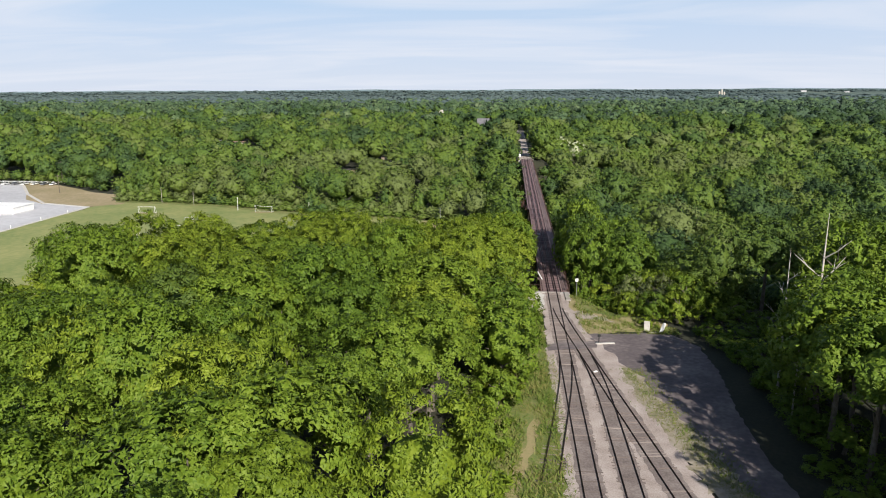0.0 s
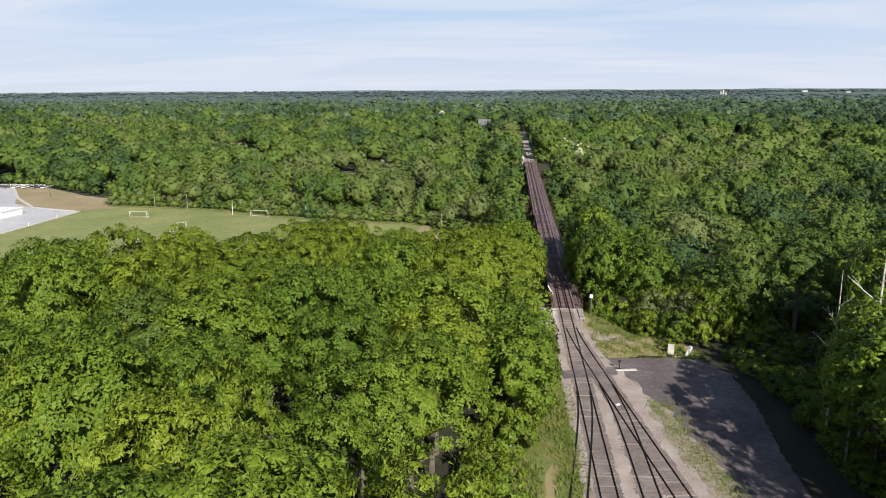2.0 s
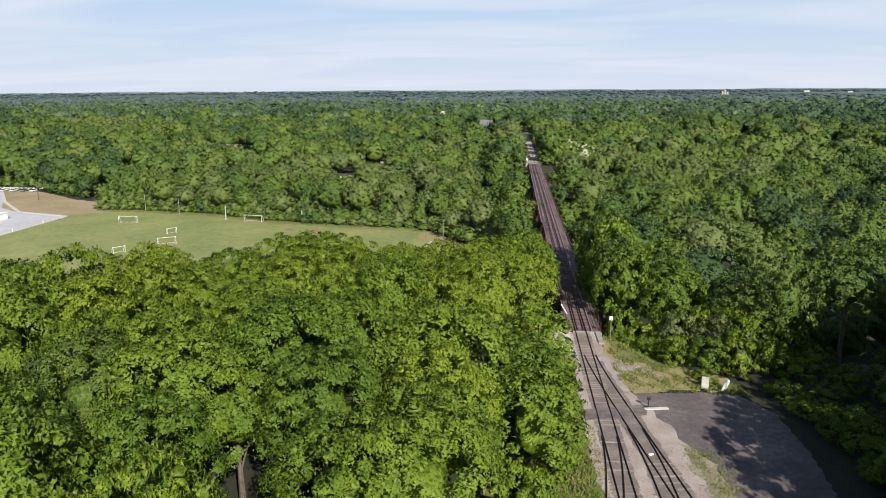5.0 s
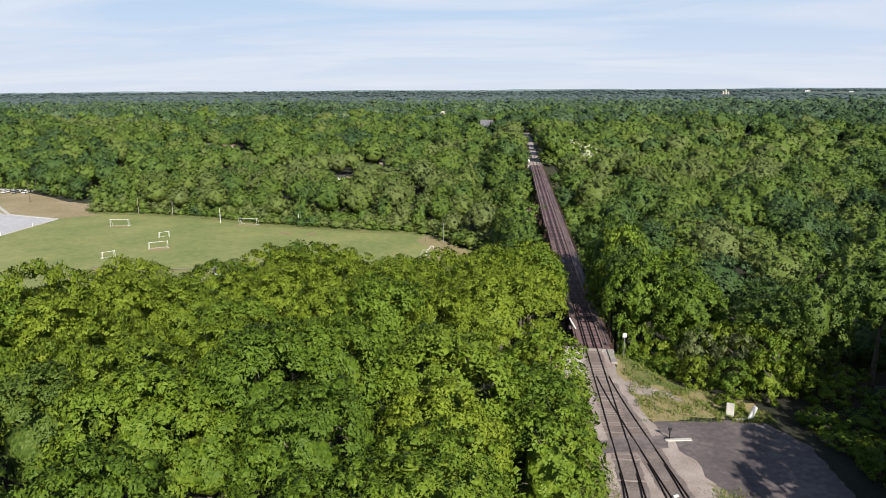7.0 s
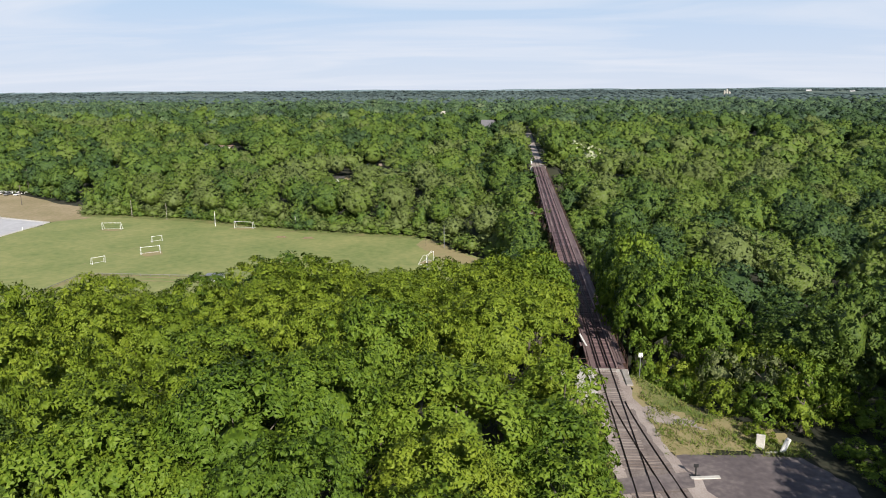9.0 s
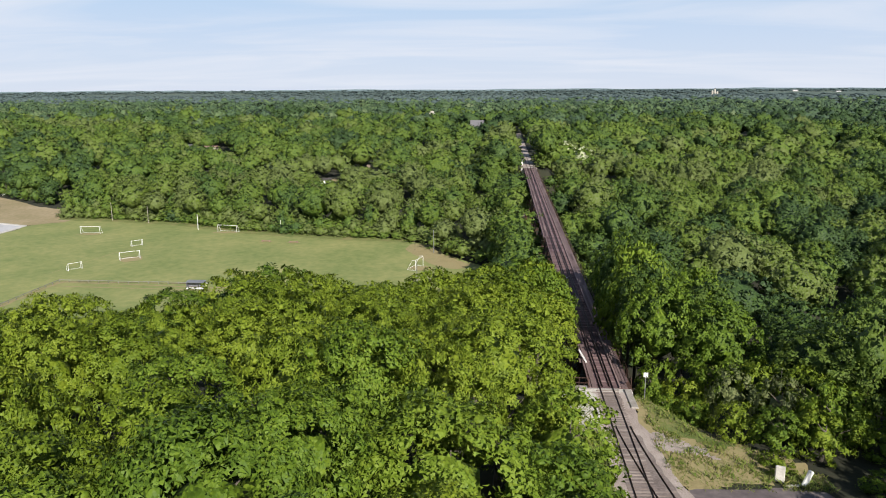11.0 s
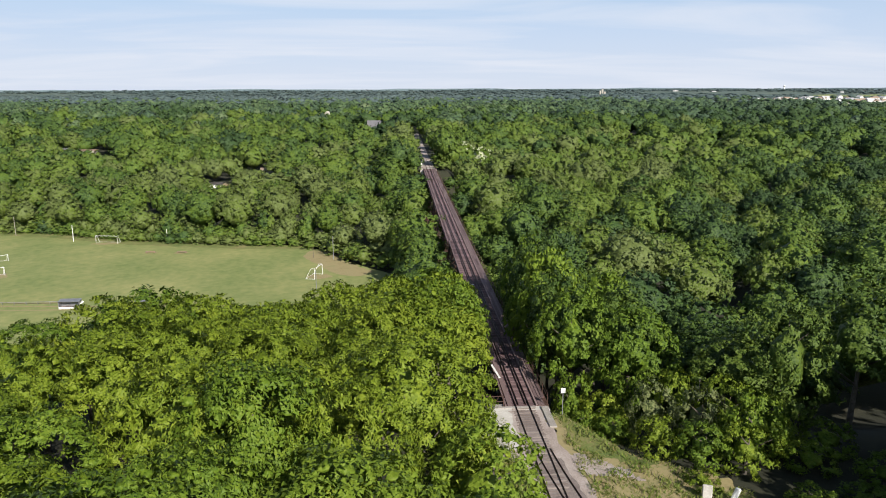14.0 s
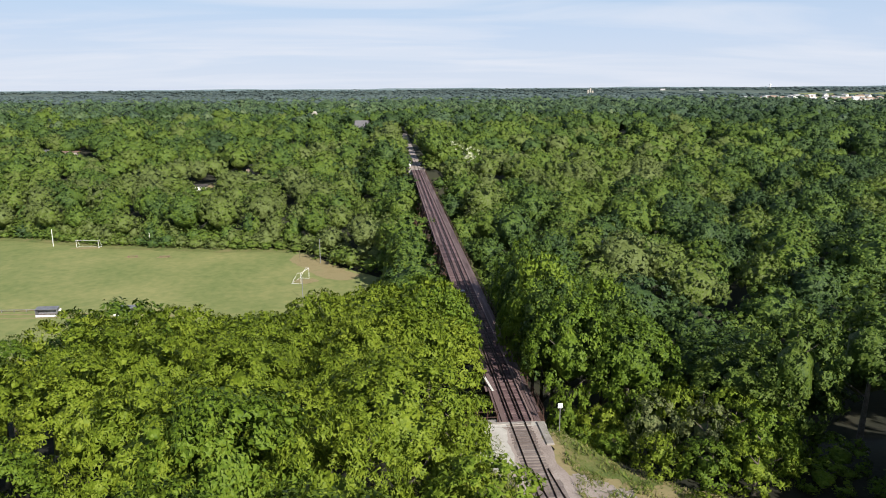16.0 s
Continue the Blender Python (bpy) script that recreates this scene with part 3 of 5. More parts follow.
# switch stand, signal post and white bits beside the tracks
stand = thing("switch_stand", pose(5.0, 97.2, -0.17), "small black switch stand with a target beside the crossing", "switch stand")
part("post", tube_bm([(0, 0, 0), (0, 0, 1.1)], [0.09, 0.06], 8), M_BLACK, stand)
part("base", box_bm(-0.5, 0.5, -0.25, 0.25, 0, 0.12, bevel=0.02), M_BLACK, stand)
part("target", box_bm(-0.22, 0.22, -0.015, 0.015, 0.95, 1.3, bevel=0.01), M_BLACK, stand)
plate = thing("concrete_slab", pose(5.6, 97.0, -0.16, 0, 0, 8), "pale concrete slab lying beside the crossing", "slab")
part("slab", box_bm(-1.1, 1.6, -0.22, 0.22, 0, 0.12, bevel=0.02), M_CONCRETE, plate)
stone = thing("white_marker", pose(3.35, 86.5, -0.15, 0, 0, 30), "white painted stone marker between the tracks", "marker")
part("block", box_bm(-0.28, 0.28, -0.14, 0.14, 0, 0.16, bevel=0.05), M_WHITE, stone)

sign = thing("sign", pose(3.9, 120.4, land1(3.9, 120.4)), "square white sign on a thin grey post", "sign")
part("post", tube_bm([(0, 0, -0.2), (0, 0, 3.3)], [0.05, 0.05], 8), M_GREYMETAL, sign, "grey steel post")
board = part("board", box_bm(-0.25, 0.25, -0.06, -0.03, 2.75, 3.3, bevel=0.008), M_WHITE, sign)
part("dark_mark", box_bm(0.02, 0.16, -0.066, -0.061, 2.82, 2.95), M_GREYMETAL, board)

slab1 = thing("concrete_barrier", pose(12.6, 103.3, land1(12.6, 103.3) + .02, 0, 0, -18), "upright whitish concrete barrier beside the lot", "barrier")
part("block", box_bm(-0.42, 0.42, -0.14, 0.14, 0, 1.55, bevel=0.07), M_CONCRETE, slab1)
slab2 = thing("concrete_barrier", pose(14.5, 102.7, land1(14.5, 102.7) + .02, 0, 18, -12), "leaning white concrete barrier against dark brush", "barrier")
part("block", box_bm(-0.24, 0.24, -0.14, 0.14, 0, 1.65, bevel=0.09), M_WHITE, slab2)
slab3 = thing("concrete_slab", pose(13.6, 102.5, land1(13.6, 102.5) + .01, 0, 4, 20), "flat broken concrete slab on the grass", "slab")
part("slab", box_bm(-0.8, 0.8, -0.12, 0.2, 0, 0.16, bevel=0.04), M_CONCRETE, slab3)

# ---------------------------------------------------------------- trestle bridge
Y0, Y1 = 123.0, 363.0
bridge = thing("trestle_bridge", pose(0, 0, 0), "long single-track railway trestle of rusty steel with a timber deck", "railway bridge")


def straight(y):
    return 0.0 * np.asarray(y, float)


for side in (-0.753, 0.753):
    part("rail", rail_mesh("rail", straight, side, Y0 - 0.2, Y1 + 60, 2.0), None, bridge, "rusty running rail")
for side in (-0.42, 0.42):
    part("guard_rail", rail_mesh("guard_rail", straight, side, Y0 + 0.4, Y1 - 1, 2.0, 0.06, -0.02), None, bridge, "inner guard rail")
rng = random.Random(11)


def tie_ends(y):
    """Left and right end of a deck timber."""
    left = -1.75 if y < 212 else -2.35
    right = 1.7
    return left - (rng.uniform(0, .12) if y < 196 else rng.choice((0, .05, .1, .35)) * rng.random()), right + rng.uniform(0, .1)


DECK_TIE = bpy.data.meshes.new("deck_timber")
_bm = box_bm(-1.72, 1.72, -0.12, 0.12, -0.24, 0, bevel=0.015)
_bm.to_mesh(DECK_TIE)
_bm.free()
DECK_TIE.materials.append(M_TIE)
y = Y0 + 0.2
while y < 196:
    ob = part("deck_timber", DECK_TIE, None, bridge)
    a, b = tie_ends(y)
    ob.matrix_basis = Matrix.Translation(((a + b) / 2, y, -0.17 - rng.uniform(0, .012))) @ Matrix.Diagonal(((b - a) / 3.44, 1, 1, 1))
    y += 0.4
rest = []
while y < Y1:
    a, b = tie_ends(y)
    rest.append((a, b, y, -0.17 - rng.uniform(0, .012)))
    y += 0.4
R = np.array(rest)
cube = np.array([(i, j, k) for i in (0, 1) for j in (0, 1) for k in (0, 1)], float)
v = np.stack([R[:, None, 0] + (R[:, 1] - R[:, 0])[:, None] * cube[None, :, 0], R[:, None, 2] + (cube[None, :, 1] - .5) * .24, R[:, None, 3] - (1 - cube[None, :, 2]) * .24], -1)
faces = np.array([(0, 1, 3, 2), (4, 6, 7, 5), (0, 4, 5, 1), (2, 3, 7, 6), (1, 5, 7, 3), (0, 2, 6, 4)])
ob = part("deck_surface", mesh_np("deck_surface", v.reshape(-1, 3), (np.arange(len(R))[:, None, None] * 8 + faces).reshape(-1, 4), M_TIEFAR), None, bridge)
tagged(ob, "close-laid weathered deck timbers", kind="stuff")
# walkway boards, guard timbers and handrail
for x0, x1, ya, yb in ((1.82, 2.16, Y0, Y1), (2.18, 2.52, Y0, Y1), (2.54, 2.86, Y0 + 2, Y1), (-1.62, -1.12, Y0, 160), (-1.6, -1.15, 212, Y1)):
    yy = ya
    while yy < yb - 1:
        ln = min(rng.uniform(5.5, 7.5), yb - yy)
        part("walkway_board", box_bm(x0, x1, yy + .02, yy + ln - .02, -0.165, -0.095 + rng.uniform(0, .015)), M_PLANK, bridge)
        yy += ln
part("edge_timber", box_bm(1.5, 1.72, Y0, Y1, -0.168, 0.02, bevel=.01), M_PLANK, bridge, "long edge timber")
part("edge_timber", box_bm(-1.98, -1.78, Y0, 211.5, -0.168, 0.02, bevel=.01), M_PLANK, bridge, "long edge timber")
part("edge_timber", box_bm(-2.3, -2.1, 212.5, Y1, -0.168, 0.02, bevel=.01), M_PLANK, bridge, "long edge timber")
POST = bpy.data.meshes.new("rail_post")
_bm = tube_bm([(0, 0, -0.2), (0, 0, 1.05)], [0.045, 0.045], 6)
_bm.to_mesh(POST)
_bm.free()
POST.materials.append(M_STEEL)
y = Y0 + 0.5
while y < Y1:
    part("rail_post", POST, None, bridge).location = (2.92, y, 0)
    y += 3.0
for z in (0.55, 1.03):
    part("handrail", tube_bm([(2.92, Y0 + .5, z), (2.92, Y1 - .5, z)], [0.035, 0.035], 6), M_STEEL, bridge, "thin rusty handrail")
part("walkway_bearer", box_bm(1.75, 3.0, Y0, Y1, -0.42, -0.17), M_STEEL, bridge)
# plate girders with stiffeners
for x in (-1.2, 1.2):
    bm = box_bm(x - .02, x + .02, Y0, Y1, -2.3, -0.42)
    add_box(bm, x - .2, x + .2, Y0, Y1, -0.46, -0.415)
    add_box(bm, x - .2, x + .2, Y0, Y1, -2.34, -2.29)
    y = Y0 + 1.5
    while y < Y1:
        add_box(bm, x - .14, x + .14, y - .02, y + .02, -2.29, -0.46)
        y += 1.8
    part("girder", bm, M_STEEL, bridge, "deep riveted plate girder")
# towers
y, k = Y0 + 15, 0
while y < Y1 - 8:
    foot = min(land1(0, y), -6)
    pair = (y, y + 8)
    for yy in pair:
        for s in (-1, 1):
            sp = 1.2 + (-2.3 - foot) * 0.17
            bm = add_tube(bmesh.new(), [(s * 1.2, yy, -2.3), (s * sp, yy, foot - .3)], [0.26, 0.26], 4)
            leg = part("tower_leg", bm, M_STEEL, bridge)
            part("footing", box_bm(s * sp - .9, s * sp + .9, yy - .9, yy + .9, foot - .6, foot + .35, bevel=.05), M_FOOTING, bridge, "weathered concrete footing")
        for f in (0.02, 0.5, 0.93):
            zz = -2.4 + (foot + 2.4) * f
            sp = 1.2 + (-2.3 - zz) * 0.17
            part("cross_beam", tube_bm([(-sp, yy, zz), (sp, yy, zz)], [0.14, 0.14], 4), M_STEEL, bridge)
        for f0, f1 in ((0.02, 0.5), (0.5, 0.93)):
            za, zb = (-2.4 + (foot + 2.4) * f for f in (f0, f1))
            sa, sb = (1.2 + (-2.3 - z) * 0.17 for z in (za, zb))
            for s in (-1, 1):
                part("brace", tube_bm([(-s * sa, yy, za), (s * sb, yy, zb)], [0.07, 0.07], 4), M_STEEL, bridge)
    for s in (-1, 1):
        for f0, f1 in ((0.02, 0.5), (0.5, 0.93)):
            za, zb = (-2.4 + (foot + 2.4) * f for f in (f0, f1))
            sa, sb = (1.2 + (-2.3 - z) * 0.17 for z in (za, zb))
            part("brace", tube_bm([(s * sa, pair[0], za), (s * sb, pair[1], zb)], [0.07, 0.07], 4), M_STEEL, bridge)
            part("brace", tube_bm([(s * sa, pair[1], za), (s * sb, pair[0], zb)], [0.07, 0.07], 4), M_STEEL, bridge)
    y += 24
# near abutment, wing wall, end railing, sills
part("abutment", box_bm(-3.4, 2.9, 121.9, 123.0, -7, -0.2, bevel=.04), M_CONCRETE, bridge, "pale concrete abutment")
part("wing_wall", box_bm(1.95, 2.75, 117.6, 122.6, -2, 0.0, bevel=.06), M_OLDCONC, bridge, "weathered concrete wing wall")
part("far_abutment", box_bm(-3.6, 3.6, 363.0, 364.5, -9, -0.2, bevel=.04), M_CONCRETE, bridge, "concrete abutment")
part("end_sill", box_bm(-3.0, 1.45, 122.5, 122.95, -0.2, -0.135, bevel=.01), M_OLDCONC, bridge, "weathered end sill")
part("side_boards", box_bm(-2.3, -1.12, 131.0, 132.4, -0.165, -0.11), M_PLANK, bridge)
fence = thing("pipe_railing", pose(0, 0, 0), "short rusty pipe railing beside the bridge end", "railing")
for x in (-4.3, -3.2, -2.1):
    part("post", tube_bm([(x, 123.2, -0.6), (x, 123.2, 1.0)], [.045, .045], 6), M_STEEL, fence)
for z in (0.35, 0.98):
    part("pipe", tube_bm([(-4.35, 123.2, z), (-2.05, 123.2, z)], [.04, .04], 6), M_STEEL, fence)
for z in (0.35, 0.98):
    part("pipe", tube_bm([(-2.1, 123.2, z), (-2.1, 125.2, z)], [.04, .04], 6), M_STEEL, fence)
ledge = thing("concrete_ledge", pose(0, 0, 0), "weathered concrete ledge below the pipe railing", "ledge")
part("slab", box_bm(-4.6, -1.95, 122.9, 124.0, -1.2, -0.3, bevel=.03), M_OLDCONC, ledge)
bar = thing("fallen_board", pose(0, 0, 0), "white painted board leaning on the deck edge", "board")
part("board", tube_bm([(-2.15, 133.2, 0.75), (-1.45, 130.9, -0.05)], [0.13, 0.13], 4), M_WHITE, bar)
for yy, ww in ((172.5, .7), (169.0, .5)):
    box_on = thing("deck_box", pose(-0.9 + (yy - 169) * .1, yy, -0.1), "small pale metal box standing on the bridge deck", "box")
    part("body", box_bm(-ww / 2, ww / 2, -.3, .3, 0, .35, bevel=.03), M_GREYMETAL, box_on)

# line beyond the bridge
patch("far_line_bed", [(-2.9, 364.5), (2.9, 364.5), (2.6, 420), (2.6, 520), (3, 610), (-3, 610), (-2.6, 520), (-2.6, 420)], M_GRAVEL, 0.06, "pale stone bed of the line beyond the bridge", "gravel", level=-0.25, step=3)
hut = thing("relay_box", pose(-3.2, 376, -0.2), "white metal relay box beside the line", "cabinet")
part("body", box_bm(-.9, .9, -.7, .7, 0, 1.8, bevel=.05), M_WHITE, hut)
part("lid", box_bm(-1.0, 1.0, -.8, .8, 1.8, 1.92, bevel=.03), M_GREYMETAL, hut)


# ---------------------------------------------------------------- trees
def unit(v):
    return v / np.maximum(np.linalg.norm(v, axis=-1, keepdims=True), 1e-9)


def ball(level):
    bm = bmesh.new()
    bmesh.ops.create_icosphere(bm, subdivisions=level, radius=1)
    v = np.array([p.co[:] for p in bm.verts])
    f = np.array([[p.index for p in q.verts] for q in bm.faces])
    bm.free()
    return v, f


EIGHT = (np.array([(1, 0, 0), (-1, 0, 0), (0, 1, 0), (0, -1, 0), (0, 0, 1), (0, 0, -1)], float), np.array([(0, 2, 4), (2, 1, 4), (1, 3, 4), (3, 0, 4), (2, 0, 5), (1, 2, 5), (3, 1, 5), (0, 3, 5)]))
BALLS = {0: EIGHT, 1: ball(1), 2: ball(2)}


def dome(count, low, rng, jitter=.3):
    """Directions spread evenly over a dome, from the top down to the given height."""
    k = np.arange(count) + 0.5
    z = 1 - (1 - low) * k / count
    turn = k * 2.39996 + rng.normal(0, jitter, count) + rng.uniform(0, 6.28)
    ring = np.sqrt(np.clip(1 - z * z, 0, 1))
    return np.stack([ring * np.cos(turn), ring * np.sin(turn), z], -1)


def crown_arrays(seed, radius, middle, height, pads, leaves, length, width, low=-0.35, pad=(.8, 1.3), level=1, core=.58, body=.45, droop=.3, thin=0.0, squash=.72, inner=.72, lobes=4, rise=.12, deep=.84, ragged=.84):
    """Corners, triangles and normals of a crown: flattened pads of foliage, tiered round a few large lobes, each covered with small folded leaf sprays."""
    rng = np.random.default_rng(seed)
    out = dome(pads, low, rng)
    turn, lift = np.arctan2(out[:, 1], out[:, 0]), out[:, 2]
    ring = np.sqrt(np.clip(1 - lift * lift, 0, 1))
    wave = np.cos(lobes * turn + seed + 2.5 * lift) * ring + np.cos(2 * turn + 3.1 * seed) * ring * .5 + .5 * np.cos(7 * lift + seed)
    reach = rng.uniform(deep, 1.0, pads) + rise * .6 * wave
    centre = out * reach[:, None] * (radius, radius, height / 2) + (0, 0, middle) + rng.normal(0, .03 * radius, (pads, 3))
    size = rng.uniform(*pad, pads)
    keep = rng.random(pads) > thin
    out, centre, size = out[keep], centre[keep], size[keep]
    n = len(out)
    # every pad is a flattened lump that tips outward a little
    tip = unit(out * (.55, .55, .25) + (0, 0, .8) + rng.normal(0, .12, (n, 3)))
    bv, bf = BALLS[level]

    def flatten(v):
        up = (v * tip[:, None]).sum(-1, keepdims=True)
        return v - up * tip[:, None] * (1 - squash), unit(v + up * tip[:, None] * (1 / squash - 1))

    shape, facing = flatten(np.repeat(bv[None], n, 0))
    lump = shape * (size[:, None] * rng.uniform(ragged, 1.08, (n, len(bv))) * core)[..., None] + centre[:, None]
    hv, hf = BALLS[1]
    verts = [np.concatenate([lump.reshape(-1, 3), hv * rng.uniform(.9, 1.1, (len(hv), 1)) * inner * (radius, radius, height / 2) + (0, 0, middle)])]
    norms = [unit(facing + out[:, None] * body).reshape(-1, 3), unit(hv)]
    tris = [(np.arange(n)[:, None, None] * len(bv) + bf[None]).reshape(-1, 3), hf + n * len(bv)]
    if leaves:
        way = unit(out[:, None] * .45 + tip[:, None] * .5 + rng.normal(0, .62, (n, leaves, 3)))
        shape, facing = flatten(way)
        spot = (centre[:, None] + shape * (size[:, None] * rng.uniform(.62, 1.14, (n, leaves)))[..., None]).reshape(-1, 3)
        shade = unit(facing + out[:, None] * body + rng.normal(0, .16, way.shape)).reshape(-1, 3)
        normal = unit(shade + rng.normal(0, .28, shade.shape))
        along = unit(np.cross(normal, rng.normal(0, 1, shade.shape)) - (0, 0, droop))
        across = unit(np.cross(normal, along))
        grow = rng.uniform(.55, 1.4, (len(spot), 1))
        l, w = along * length * grow / 2, across * width * grow / 2
        fold = normal * width * rng.uniform(-.3, .3, (len(spot), 1))
        corners = np.stack([spot - l + w, spot - l - w, spot + l + fold], 1)
        verts.append(corners.reshape(-1, 3))
        norms.append(np.repeat(unit(shade + normal * .3), 3, 0))
        tris.append(len(verts[0]) + np.arange(3 * len(spot)).reshape(-1, 3))
    return np.concatenate(verts), np.concatenate(tris), np.concatenate(norms)


def leaf_faces(corners):
    return np.arange(len(corners)).reshape(-1, 4)


def trunk_bm(seed, height, radius, limbs, spread, bare=0.0):
    rng = random.Random(seed)
    bm = bmesh.new()
    lean = (rng.uniform(-.5, .5), rng.uniform(-.5, .5))
    stem = [(lean[0] * f, lean[1] * f, -0.4 + (height + .4) * f) for f in (0, .12, .35, .6, .82, 1)]
    add_tube(bm, stem, [radius * 1.35, radius, radius * .8, radius * .58, radius * .34, radius * .12], 7)
    for k in range(limbs):
        f = rng.uniform(.35, .85)
        a = k * 2.4 + rng.uniform(-.4, .4)
        p = Vector((lean[0] * f, lean[1] * f, -0.4 + (height + .4) * f))
        r = spread * (1.1 - f * .5) * rng.uniform(.7, 1)
        mid = p + Vector((math.cos(a) * r * .5, math.sin(a) * r * .5, r * .38))
        end = p + Vector((math.cos(a) * r, math.sin(a) * r, r * rng.uniform(.6, .95)))
        add_tube(bm, [p, mid, end], [radius * .38, radius * .24, radius * .06], 5)
        if bare:
            for s in (-1, 1):
                a2 = a + s * rng.uniform(.4, .9)
                tip = mid + Vector((math.cos(a2) * r * .45, math.sin(a2) * r * .45, r * .4))
                add_tube(bm, [mid, (mid + tip) / 2 + Vector((0, 0, .1)), tip], [radius * .16, radius * .1, radius * .03], 4)
    return bm


def tree_kind(seed, height, radius, leaf_mat, pads, leaves, length=.30, width=.18, deep=0.72, low=-.3, pad=(.62, 1.1), limbs=6, thin=0.03, droop=.3, lobes=4):
    """Meshes of one kind of tree: trunk and crown."""
    crown_h = height * deep
    v, f, normals = crown_arrays(seed, radius * .92, height - crown_h * .5, crown_h * .93, pads, leaves, length, width, low, pad, droop=droop, thin=thin, lobes=lobes, inner=.5, core=.54, ragged=.35)
    crown = mesh_np("crown", v, f, leaf_mat, rounded=True, normals=normals)
    bm = trunk_bm(seed, height * .8, .2 + height * .007, limbs, radius * .7)
    trunk = bpy.data.meshes.new("trunk")
    bm.to_mesh(trunk)
    bm.free()
    trunk.materials.append(M_BARK)
    return trunk, crown


def kinds(first, leaves, leaf):
    return [
        tree_kind(first + 1, 16, 5.2, LEAF_BRIGHT, 96, leaves, .30 * leaf, .18 * leaf),
        tree_kind(first + 2, 16, 5.4, LEAF_BRIGHT, 100, leaves, .40 * leaf, .14 * leaf, droop=.9, lobes=5),
        tree_kind(first + 3, 16, 4.8, LEAF_BRIGHT, 88, leaves, .28 * leaf, .17 * leaf, lobes=3),
        tree_kind(first + 4, 16, 5.2, LEAF_GREEN, 94, leaves, .30 * leaf, .18 * leaf),
        tree_kind(first + 5, 16, 5.8, LEAF_GREEN, 84, leaves, .38 * leaf, .24 * leaf, pad=(.9, 1.5), lobes=5),
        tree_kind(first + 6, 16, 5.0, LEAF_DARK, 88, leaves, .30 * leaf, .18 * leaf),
        tree_kind(first + 7, 16, 4.3, LEAF_GREY, 66, leaves, .28 * leaf, .14 * leaf, pad=(.6, 1.0), thin=.25),
    ]


NEAR = kinds(0, 34, 1.35) + [
    tree_kind(8, 16, 4.8, LEAF_GREEN, 92, 34, .42, .25, deep=.92, low=-.85),
    tree_kind(9, 16, 4.8, LEAF_DARK, 92, 34, .42, .25, deep=.92, low=-.85),
]
CLOSE = kinds(10, 88, .86)
KIND_LABEL = ("tall broadleaf tree with bright yellow-green leaves", "tall broadleaf tree with bright drooping leaf sprays", "slender tree with bright light-green foliage", "broadleaf tree with full mid-green crown", "large-leaved tree with broad green crown", "dark-green broadleaf tree with dense crown", "thin-crowned tree with grey-green foliage", "edge tree leafy down to its foot", "edge tree leafy down to its foot, leaves darkened for shade")
BUSH = [
    tree_kind(21, 5, 2.6, LEAF_GREEN, 38, 40, .3, .18, deep=.98, low=-.75, pad=(.5, .85), limbs=4),
    tree_kind(22, 5, 2.8, LEAF_BRIGHT, 40, 40, .3, .17, deep=.98, low=-.75, pad=(.5, .85), limbs=4),
    tree_kind(23, 5, 2.5, LEAF_GREY, 36, 40, .28, .15, deep=.98, low=-.75, pad=(.5, .85), limbs=4, thin=.12),
]
BUSH_LABEL = ("leafy green bush growing down to the ground", "bright-green bush growing down to the ground", "grey-green bush with fine leaves")


def plant(kind, label, name, x, y, height, full, wide, turn, group, sink=0.0):
    tree = thing(name, Matrix.LocRotScale((x, y, land1(x, y) - sink), Euler((0, 0, turn)), (wide, wide, height / full)), label, name, group)
    part("trunk", kind[0], None, tree)
    part("crown", kind[1], None, tree)
    return tree


rng = np.random.default_rng(77)


def scatter(x0, x1, y0, y1, step, jitter=.38):
    """Spots on an uneven grid, where trees grow, within the wedge of land that lies ahead."""
    nx, ny = int((x1 - x0) / step) + 1, int((y1 - y0) / step) + 1
    i, j = np.meshgrid(np.arange(nx), np.arange(ny))
    x = x0 + (i + .5 * (j % 2)) * step + rng.uniform(-jitter, jitter, i.shape) * step
    y = y0 + j * step + rng.uniform(-jitter, jitter, i.shape) * step
    x, y = x.ravel(), y.ravel()
    ok = grown(x, y) & (x > -20 - .77 * y) & (x < 30 + np.maximum(.5 * y - 8, .73 * y - 52)) & (y < y1) & (x < x1)
    return x[ok], y[ok]


